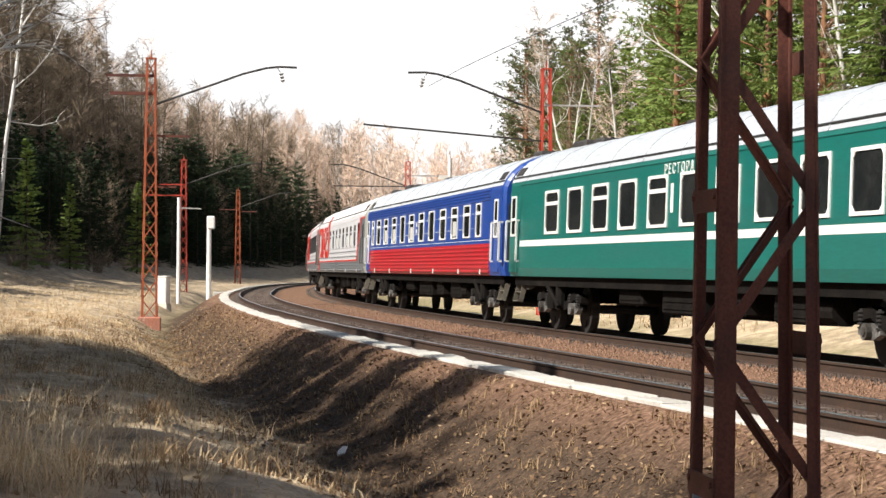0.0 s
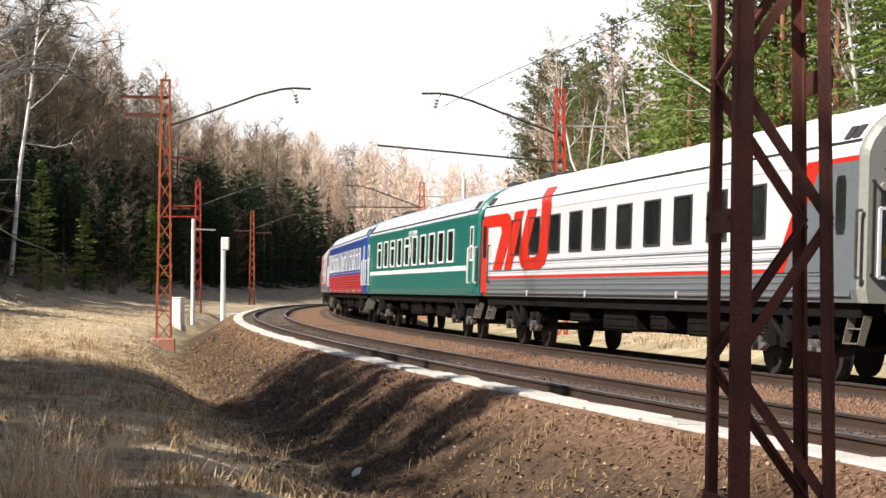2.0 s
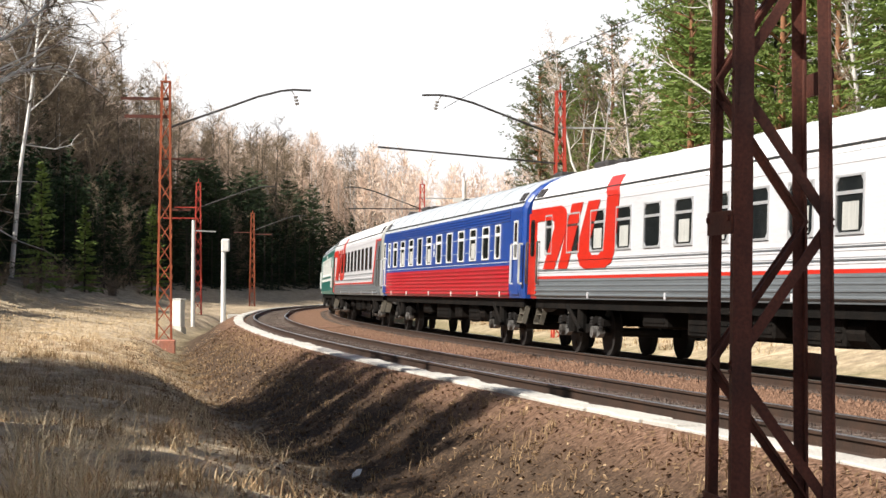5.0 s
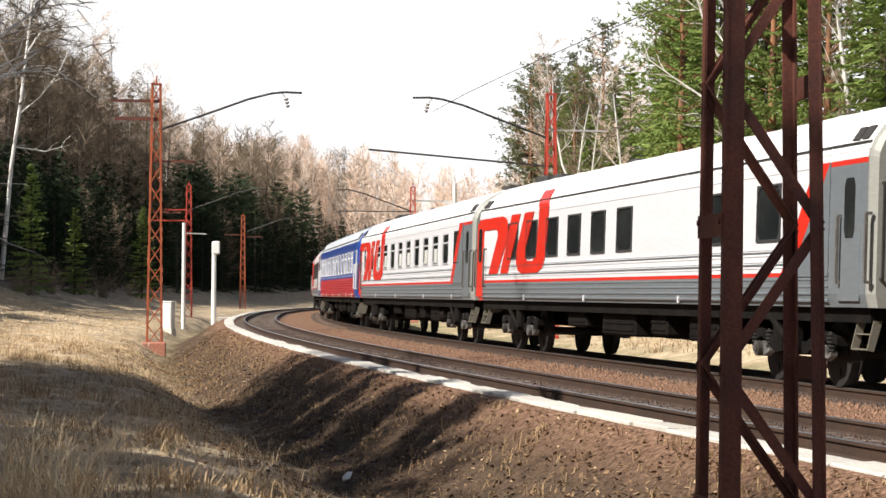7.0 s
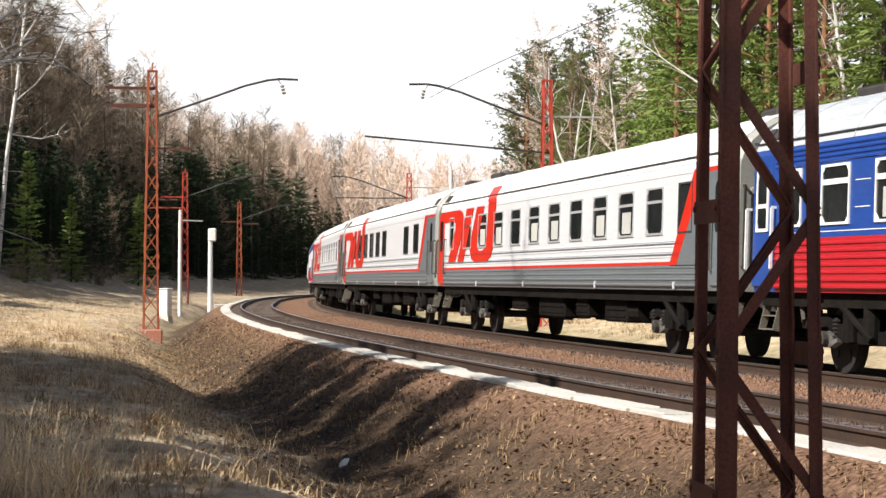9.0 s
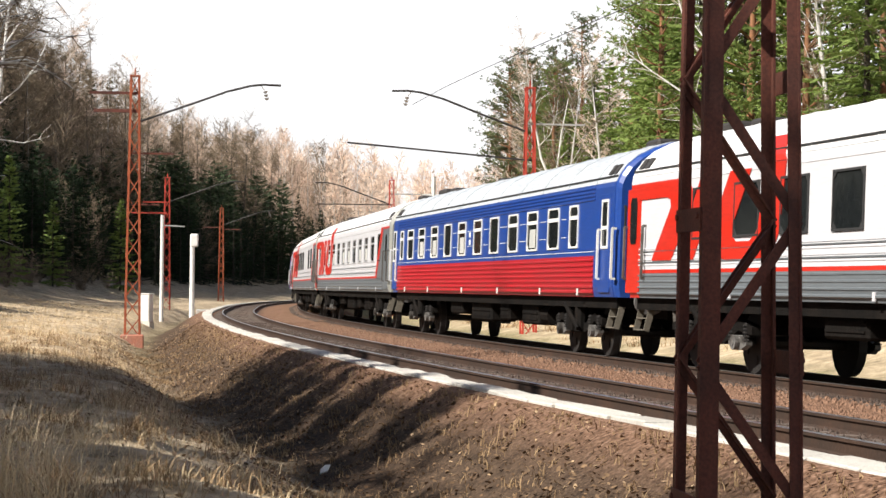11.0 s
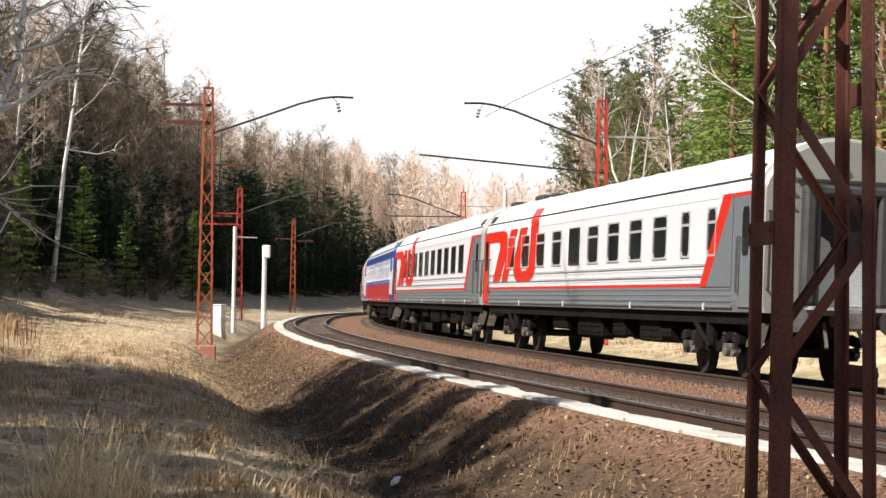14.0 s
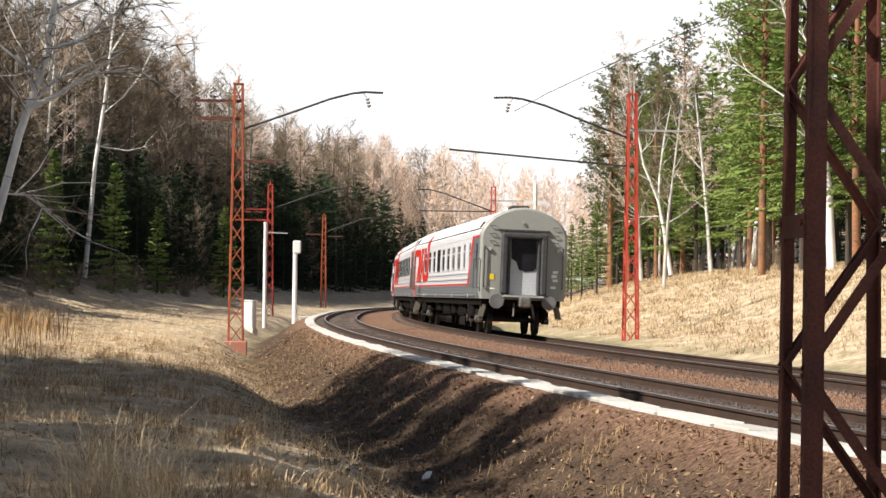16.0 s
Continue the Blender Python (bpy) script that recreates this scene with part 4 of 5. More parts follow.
def blue_coach(label):
    car = coach_base("passenger_coach", label, ROOFGREY, BLUE, CREAM)
    panels(car, [(1.12, 1.88, FLAGRED, "lower_siding")], -10.5, 11.0)
    panels(car, [(1.88, 3.20, BLUE, "upper_siding")], -10.5, 11.0)
    for a, b in ((-11.8, -10.5), (11.0, 11.8)):
        panels(car, [(1.12, 3.20, BLUE, "vestibule_siding")], a, b)
    ribs(car, -10.5, 11.0, [1.2 + 0.1 * k for k in range(7)], FLAGRED, 0.035, 0.026)
    ribs(car, -10.5, 11.0, (2.93, 3.0, 3.07, 3.14), BLUE, 0.03, 0.024)
    decal(car, "pale_line", CREAM, [[(-10.5, 1.955), (11.0, 1.955), (11.0, 1.967), (-10.5, 1.967)]])
    us = [10.3, 8.9, 7.2, 5.35, 3.55, 1.75, -0.1, -1.9, -3.8, -5.6, -7.4, -9.0]
    for k, u in enumerate(us):
        w = 0.45 if k in (0,) else 0.6 if k in (11,) else 0.85
        window_unit(car, u, w, 2.08, 2.84, "plain_white" if k in (4, 7) else "split_white", k in (2, 3, 5, 9))
    for a, b in zip(us[1:], us[2:]):
        for z in (2.26, 2.62):
            decal(car, "pale_joint", CREAM, [[(a - 0.62, z), (b + 0.62, z), (b + 0.62, z + 0.012), (a - 0.62, z + 0.012)]])
    decal(car, "route_board", CREAM, [[(0.72, 2.3), (0.92, 2.3), (0.92, 2.42), (0.72, 2.42)], [(0.72, 2.48), (0.92, 2.48), (0.92, 2.6), (0.72, 2.6)]])
    for u in (-9.5, -6.5, -2.5, 1.5, 6.0, 9.5):
        decal(car, "marking", CREAM, [[(u - 0.05, 1.14), (u + 0.05, 1.14), (u + 0.05, 1.27), (u - 0.05, 1.27)]], SIDE + 0.026)
    entrance(car, 11.45, BLUE, style="white")
    entrance(car, -11.25, BLUE, style="white")
    return car


def green_coach():
    car = coach_base("dining_coach", "dark green dining coach with a white band and pale roof", ROOFGREY, GREEN, CREAM)
    panels(car, [(1.12, 1.77, GREEN, "lower_siding"), (1.77, 1.90, CREAM, "white_band"), (1.90, 3.20, GREEN, "upper_siding")], -10.4, 10.9)
    for a, b in ((-11.8, -10.4), (10.9, 11.8)):
        panels(car, [(1.12, 3.20, GREEN, "vestibule_siding")], a, b)
    ribs(car, -10.4, 10.9, (3.13,), GREEN, 0.02, 0.02)
    for k, u in enumerate([8.2 - 1.77 * k for k in range(10)]):
        window_unit(car, u, 0.98, 2.06, 2.86, "split_white" if k in (0, 2, 4) else "plain_white", t=0.055)
    cu = bpy.data.curves.new("lettering", "FONT")
    cu.body, cu.size, cu.extrude, cu.space_character = "\u0420\u0415\u0421\u0422\u041e\u0420\u0410\u041d", 0.25, 0.006, 1.5
    cu.align_x = "CENTER"
    txt = new("lettering", cu)
    txt.parent = car
    txt.data.materials.append(CREAM)
    txt.matrix_basis = Matrix.Translation((-0.1, SIDE + 0.012, 2.91)) @ Matrix.Rotation(math.pi, 4, "Z") @ Matrix.Rotation(math.pi / 2, 4, "X")
    decal(car, "route_board", CREAM, [[(0.28, 2.25), (0.42, 2.25), (0.42, 2.75), (0.28, 2.75)]])
    entrance(car, 11.45, GREEN, style="white")
    entrance(car, -11.25, GREEN, style="white")
    return car


ABSENT = Matrix.Translation((0, 0, 0))
_d, _s = "dark", "split"
_w = white_coach("white and grey sleeping coach with large red emblem", [_d, _d, _d, _d, _d, _d, _d, _d, _d, _d])
_last = white_coach("white and grey rear coach with red emblem and grey end wall", [_s, _s, _s, _s, _d, _s, _s, _s, _s, None], ((-7.75, 0.5), (-9.35, 0.46)))
_old = white_coach("white coach with curtained windows and red emblem", [_s] * 10, ((-9.55, 0.7), (10.2, 0.5)), (1, 2, 4, 5, 7, 8))
_staff = white_coach("white staff coach with a blank panel between its windows", [_d, _d, _d, _d, _d, _d, None, None, _d, None], ((-8.2, 0.92),))
_b = blue_coach("blue and red ribbed coach with white window frames")
_g = green_coach()
TRAIN = [_last, _w, _b, _old, _staff, copy_thing(_old, ABSENT), copy_thing(_b, ABSENT), copy_thing(_w, ABSENT), _g, copy_thing(_b, ABSENT), copy_thing(_old, ABSENT), copy_thing(_w, ABSENT)]


def run(t):
    """How far the middle of the last coach has come along the curve at t."""
    u = t - 8
    return -103.97 + 14.708 * u + 0.0277 * u * u + 0.002065 * u ** 3


def coach_pose(s):
    a, b = place(s - 8.5, FAR_TRACK), place(s + 8.5, FAR_TRACK)
    d = (b - a).normalized()
    left = Vector((0, 0, 1)).cross(d).normalized()
    up = d.cross(left)
    m = Matrix((d, left, up)).transposed().to_4x4()
    return Matrix.Translation((a + b) / 2) @ m @ Matrix.Rotation(CANT, 4, "X")


def motions():
    for k, car in enumerate(TRAIN):
        walk(car, [(t * 0.5, coach_pose(run(t * 0.5) + 24.54 * k)) for t in range(33)])
        for fr in [o for o in car.children if o.name.startswith("bogie")]:
            for ws in [o for o in fr.children if o.name.startswith("wheelset")]:
                p = ws.location.copy()
                walk(ws, [(i / 30, Matrix.Translation(p) @ Matrix.Rotation((run(i / 30) - run(0)) / 0.475, 4, "Y")) for i in range(481)])


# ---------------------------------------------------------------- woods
# shaded copy of the spruce green: the wood's shade is in the colour
SHADENEEDLE = material("shaded_spruce_needles", (0.026, 0.048, 0.017), 0.8, 0, 0.5, 0.9, 6, 0.0, (0.014, 0.026, 0.012), object_vary=0.3, spec=0.2)
# sunlit copy: green brightened past real foliage so the sun is in the colour
SUNNEEDLE = material("sun_brightened_needles", (0.20, 0.265, 0.075), 0.8, 0, 0.4, 0.9, 6, 0.0, (0.13, 0.19, 0.045), object_vary=0.25, spec=0.2)
# spruce green lightened to put distance haze into the far trees' colour
HAZENEEDLE = material("haze_paled_spruce_needles", (0.06, 0.085, 0.04), 0.8, 0, 0.45, 0.9, 6, 0.0, (0.03, 0.045, 0.024), object_vary=0.2, spec=0.2)
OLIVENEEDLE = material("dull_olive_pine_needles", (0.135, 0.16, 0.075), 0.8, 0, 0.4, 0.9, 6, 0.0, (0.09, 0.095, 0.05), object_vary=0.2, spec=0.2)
BIRCHBARK = material("white_birch_bark", (0.62, 0.60, 0.56), 0.85, 0, 0.25, 1.6, 12, 0.3, (0.10, 0.09, 0.08), stretch=(3, 3, 0.8))
WHITEBARK = material("bright_birch_bark", (0.78, 0.76, 0.72), 0.8, 0, 0.15, 1.2, 12, 0.3, (0.35, 0.32, 0.29), stretch=(3, 3, 0.8))
DARKBARK = material("grey_brown_bark", (0.065, 0.052, 0.04), 0.95, 0, 0.35, 3, 20, 0.5, (0.045, 0.035, 0.028))
PINEBARK = material("orange_pine_bark", (0.28, 0.13, 0.06), 0.95, 0, 0.35, 2, 14, 0.5, (0.11, 0.07, 0.05))
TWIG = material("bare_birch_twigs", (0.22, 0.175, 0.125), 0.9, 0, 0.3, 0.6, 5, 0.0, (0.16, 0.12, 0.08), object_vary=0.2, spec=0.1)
# reddish twigs made far paler: sun and haze on distant crowns, as colour
HAZETWIG = material("haze_paled_reddish_twigs", (0.72, 0.58, 0.47), 0.9, 0, 0.3, 0.6, 5, 0.0, (0.60, 0.45, 0.35), object_vary=0.2, spec=0.1)
STRAW = material("dry_straw_grass", (0.66, 0.52, 0.33), 0.85, 0, 0.3, 1.5, 8, 0.0, (0.42, 0.31, 0.19), spec=0.15)
PALESTRAW = material("bleached_long_grass", (0.68, 0.55, 0.36), 0.8, 0, 0.2, 1.5, 8, 0.0, (0.55, 0.43, 0.26), spec=0.15)
DEADGRASS = material("brown_dead_grass", (0.36, 0.25, 0.14), 0.9, 0, 0.35, 1.5, 8, 0.0, (0.18, 0.115, 0.065), spec=0.1)
STALK = material("dead_weed_stalks", (0.13, 0.085, 0.055), 0.9, 0, 0.3, 2, 10, 0.0, spec=0.1)
REDWEED = material("reddish_dead_weeds", (0.40, 0.25, 0.12), 0.9, 0, 0.3, 2, 10, 0.0, spec=0.1)
LEAF = material("fallen_brown_leaves", (0.20, 0.13, 0.075), 0.85, 0, 0.45, 1.0, 9, 0.0, (0.10, 0.055, 0.03), spec=0.15)
PALELEAF = material("bleached_leaves", (0.46, 0.33, 0.20), 0.85, 0, 0.4, 1.0, 9, 0.0, (0.28, 0.18, 0.10), spec=0.15)
STONE = material("brown_ballast_stone", (0.22, 0.13, 0.085), 0.9, 0, 0.4, 9.0, 40, 0.2, (0.12, 0.07, 0.05), spec=0.2)
OILSTONE = material("oily_ballast_stone", (0.085, 0.06, 0.048), 0.8, 0, 0.4, 9.0, 40, 0.2, (0.03, 0.022, 0.018), spec=0.3)
rng = random.Random(7)


def translucent(m, share):
    """Lets part of the light through thin foliage."""
    nt = m.node_tree
    b, out = nt.nodes["Principled BSDF"], nt.nodes["Material Output"]
    t, x = nt.nodes.new("ShaderNodeBsdfTranslucent"), nt.nodes.new("ShaderNodeMixShader")
    nt.links.new(b.inputs["Base Color"].links[0].from_socket, t.inputs[0])
    x.inputs[0].default_value = share
    nt.links.new(b.outputs[0], x.inputs[1])
    nt.links.new(t.outputs[0], x.inputs[2])
    nt.links.new(x.outputs[0], out.inputs[0])


for _m in (SUNNEEDLE, STRAW, HAZETWIG):
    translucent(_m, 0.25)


class Net:
    """Collects the points and faces of one mesh."""
    def __init__(self):
        self.v, self.f = [], []

    def tube(self, pts, radii, sides=5):
        base = None
        for i, (p, r) in enumerate(zip(pts, radii)):
            d = (pts[min(i + 1, len(pts) - 1)] - pts[max(i - 1, 0)]).normalized()
            a = d.orthogonal().normalized()
            b = d.cross(a)
            n = len(self.v)
            self.v += [tuple(p + (a * math.cos(2 * math.pi * k / sides) + b * math.sin(2 * math.pi * k / sides)) * r) for k in range(sides)]
            if base is not None:
                self.f += [(base + k, base + (k + 1) % sides, n + (k + 1) % sides, n + k) for k in range(sides)]
            base = n

    def blade(self, a, b, w):
        """A thin tapering sliver."""
        d = b - a
        s = d.cross(Vector((rng.uniform(-1, 1), rng.uniform(-1, 1), rng.uniform(-1, 1))))
        if s.length < 1e-6:
            return
        s = s.normalized() * w
        n = len(self.v)
        self.v += [tuple(a - s), tuple(a + s), tuple(b)]
        self.f.append((n, n + 1, n + 2))

    def quad(self, a, b, c, d):
        n = len(self.v)
        self.v += [tuple(a), tuple(b), tuple(c), tuple(d)]
        self.f.append((n, n + 1, n + 2, n + 3))

    def mesh(self, name, mat, parent=None, label="", smooth=False):
        me = bpy.data.meshes.new(name)
        me.from_pydata(self.v, [], self.f)
        me.materials.append(mat)
        if smooth:
            me.polygons.foreach_set("use_smooth", [True] * len(self.f))
        ob = new(name, me)
        ob.parent = parent
        return tagged(ob, label)


def curved(a, d, length, n, droop, wander):
    pts, p, d = [a.copy()], a.copy(), d.normalized()
    for i in range(n):
        d = (d + Vector((rng.uniform(-1, 1), rng.uniform(-1, 1), rng.uniform(-1, 1))) * wander + Vector((0, 0, droop))).normalized()
        p = p + d * (length / n)
        pts.append(p.copy())
    return pts


def spruce(name, label, h, r, mat, start=0.06, step=0.42, taper=0.8):
    t = thing(name, label, "tree", "woodland trees")
    trunk, crown = Net(), Net()
    trunk.tube([Vector((0, 0, -0.5)), Vector((0.05, 0, h * 0.5)), Vector((0, 0.03, h))], [h * 0.011, h * 0.007, 0.015], 7)
    z = h * start
    while z < h * 0.985:
        f = (z / h - start) / (1 - start)
        reach = r * (1 - f) ** taper * rng.uniform(0.72, 1.12) + 0.12
        n = 7 if f < 0.8 else 5
        off = rng.uniform(0, 6.28)
        for k in range(n):
            if rng.random() < 0.16:
                continue
            w = off + 6.283 * k / n + rng.uniform(-0.3, 0.3)
            ln = reach * rng.uniform(0.65, 1.15)
            pts = curved(Vector((0, 0, z + rng.uniform(-0.5, 0.5))), Vector((math.cos(w), math.sin(w), 0.25 - 0.45 * (1 - f))), ln, 4, 0.02, 0.10)
            trunk.blade(pts[0], pts[-1], 0.02)
            m = max(3, int(ln * 3.4))
            for j in range(m):
                g = (j + 0.7) / m
                i = min(3, int(g * 4))
                p = pts[i].lerp(pts[i + 1], g * 4 - i)
                for side in (1, -1):
                    d = pts[i + 1] - pts[i]
                    q = d.cross(Vector((0, 0, 1))).normalized() * side
                    sp = (0.26 + 0.42 * (1 - g) * min(1, ln / 1.6)) * rng.uniform(0.6, 1.4)
                    tip = p + (q * 0.8 + d.normalized() * 0.7 + Vector((0, 0, rng.uniform(-0.55, 0.12)))).normalized() * sp
                    wd = d.normalized() * rng.uniform(0.07, 0.13)
                    drop = Vector((0, 0, -rng.uniform(0.03, 0.16)))
                    crown.quad(p - wd, p + wd, tip, p.lerp(tip, 0.55) + drop - wd)
        z += step * (0.75 + 0.5 * (1 - f)) * rng.uniform(0.8, 1.2)
    trunk.mesh("trunk", DARKBARK, t)
    crown.mesh("crown", mat, t)
    return t


def pine(name, label, h, mat):
    t = thing(name, label, "tree", "woodland trees")
    trunk, crown = Net(), Net()
    trunk.tube([Vector((0, 0, -0.5)), Vector((0.1, 0, h * 0.4)), Vector((0, 0.15, h * 0.75)), Vector((0.1, 0, h))], [h * 0.011, h * 0.009, h * 0.006, 0.02], 7)
    z = h * 0.30
    while z < h:
        f = (z / h - 0.30) / 0.70
        ln0 = (h * 0.19) * (0.55 + 0.9 * f - 1.25 * f * f + 0.1)
        for k in range(5):
            w = rng.uniform(0, 6.28)
            ln = ln0 * rng.uniform(0.6, 1.2)
            pts = curved(Vector((0, 0, z)), Vector((math.cos(w), math.sin(w), 0.35)), ln, 4, 0.04, 0.14)
            trunk.tube(pts, [0.05, 0.04, 0.03, 0.02, 0.01], 4)
            for _ in range(int(6 + ln * 4)):
                g = rng.uniform(0.35, 1.05)
                i = min(3, int(g * 4))
                c = pts[i].lerp(pts[i + 1], min(1.2, g * 4 - i)) + Vector((rng.gauss(0, 0.22), rng.gauss(0, 0.22), rng.gauss(0.06, 0.14)))
                for _ in range(7):
                    d = Vector((rng.gauss(0, 1), rng.gauss(0, 1), rng.gauss(0.35, 0.8))).normalized() * rng.uniform(0.16, 0.34)
                    crown.blade(c, c + d, 0.045)
        z += h * 0.036 * rng.uniform(0.8, 1.2)
    trunk.mesh("trunk", PINEBARK, t, smooth=True)
    crown.mesh("crown", mat, t)
    return t


def birch(name, label, h, lean=0.0, bark=None, twig=None, low=0.28, dense=1.0, fat=1.0, forks=24, reach=0.24):
    t = thing(name, label, "tree", "woodland trees")
    trunk, limbs, fine = Net(), Net(), Net()
    pts = curved(Vector((0, 0, -0.5)), Vector((lean, 0, 1)), h, 8, 0.05, 0.035)
    trunk.tube(pts, [h * 0.0095 * fat * (1 - 0.115 * i) for i in range(9)], 7)
    for k in range(int(forks * dense)):
        g = low + (0.98 - low) * (k + rng.random()) / (forks * dense)
        i = min(7, int(g * 8))
        p = pts[i].lerp(pts[i + 1], g * 8 - i)
        w = rng.uniform(0, 6.28)
        ln = h * reach * (1.15 - g) * rng.uniform(0.7, 1.25) + 0.5
        lim = curved(p, Vector((math.cos(w), math.sin(w), rng.uniform(0.45, 1.1))), ln, 5, 0.05, 0.16)
        limbs.tube(lim, [0.045 * (1.2 - g) * fat, 0.036 * (1.2 - g) * fat, 0.026, 0.018, 0.012, 0.006], 4)
        for _ in range(int(7 + 3 * ln)):
            g2 = rng.uniform(0.2, 1.0)
            i2 = min(4, int(g2 * 5))
            q = lim[i2].lerp(lim[i2 + 1], g2 * 5 - i2)
            d = (lim[i2 + 1] - lim[i2]).normalized()
            s = curved(q, d + Vector((rng.uniform(-1, 1), rng.uniform(-1, 1), rng.uniform(-0.5, 0.8))), rng.uniform(0.5, 1.5), 3, -0.04, 0.25)
            for a, b in zip(s, s[1:]):
                fine.blade(a, b, 0.02)
            for _ in range(6):
                a = s[rng.randrange(0, 4)]
                fine.blade(a, a + Vector((rng.uniform(-1, 1), rng.uniform(-1, 1), rng.uniform(-0.9, 0.7))) * rng.uniform(0.3, 0.8), 0.016)
    trunk.mesh("trunk", bark or BIRCHBARK, t, smooth=True)
    limbs.mesh("branching", bark or BIRCHBARK, t)
    fine.mesh("crown", twig or TWIG, t)
    return t


def bush(name, label, h):
    t = thing(name, label, "shrub", "bare shrubs")
    n = Net()
    for _ in range(16):
        w = rng.uniform(0, 6.28)
        st = curved(Vector((rng.uniform(-0.2, 0.2), rng.uniform(-0.2, 0.2), -0.1)), Vector((math.cos(w) * 0.5, math.sin(w) * 0.5, 1)), h * rng.uniform(0.6, 1.1), 5, 0.0, 0.15)
        n.tube(st, [0.018, 0.015, 0.012, 0.009, 0.006, 0.003], 3)
        for _ in range(26):
            a = st[rng.randrange(1, 6)]
            n.blade(a, a + Vector((rng.uniform(-1, 1), rng.uniform(-1, 1), rng.uniform(-0.2, 1))) * h * rng.uniform(0.1, 0.3), 0.007)
    n.mesh("bare_growth", TWIG, t)
    return t


def rooted(s, o, scale=1.0):
    p = place(s, o)
    return Matrix.Translation((p.x, p.y, p.z + ground_z(s, o))) @ Matrix.Rotation(rng.uniform(0, 6.28), 4, "Z")


def sow(kind, s, o, size=1.0, turn=None):
    m = rooted(s, o)
    if turn is not None:
        m = Matrix.Translation(m.translation) @ Matrix.Rotation(turn, 4, "Z")
    if kind.get("used"):
        ob = copy_thing(kind, m)
    else:
        ob = kind
        ob.matrix_basis = m
        kind["used"] = 1
    ob.scale = (size, size, size * rng.uniform(0.94, 1.06))
    return ob


def pool(name, label, kind, spots):
    """Many alike trees beyond counting, joined: the crowns in one mesh, the trunks in another."""
    for child in kind.children:
        co = np.empty(len(child.data.vertices) * 3, dtype=np.float32)
        child.data.vertices.foreach_get("co", co)
        co = co.reshape(-1, 3)
        loops = np.empty(len(child.data.loops), dtype=np.int32)
        child.data.loops.foreach_get("vertex_index", loops)
        sides = [len(p.vertices) for p in child.data.polygons]
        cut = np.cumsum([0] + sides)
        verts, faces = [], []
        for s, o, size, turn in spots:
            p = place(s, o)
            c, d = math.cos(turn) * size, math.sin(turn) * size
            base = len(verts)
            verts += (co @ np.array(((c, d, 0), (-d, c, 0), (0, 0, size)), dtype=np.float32) + np.array((p.x, p.y, p.z + ground_z(s, o)), dtype=np.float32)).tolist()
            moved = (loops + base).tolist()
            faces += [moved[cut[i]:cut[i + 1]] for i in range(len(sides))]
        me = bpy.data.meshes.new(name)
        me.from_pydata(verts, [], faces)
        me.materials.append(child.data.materials[0])
        tagged(new(name, me), label, "woodland", kind="stuff")


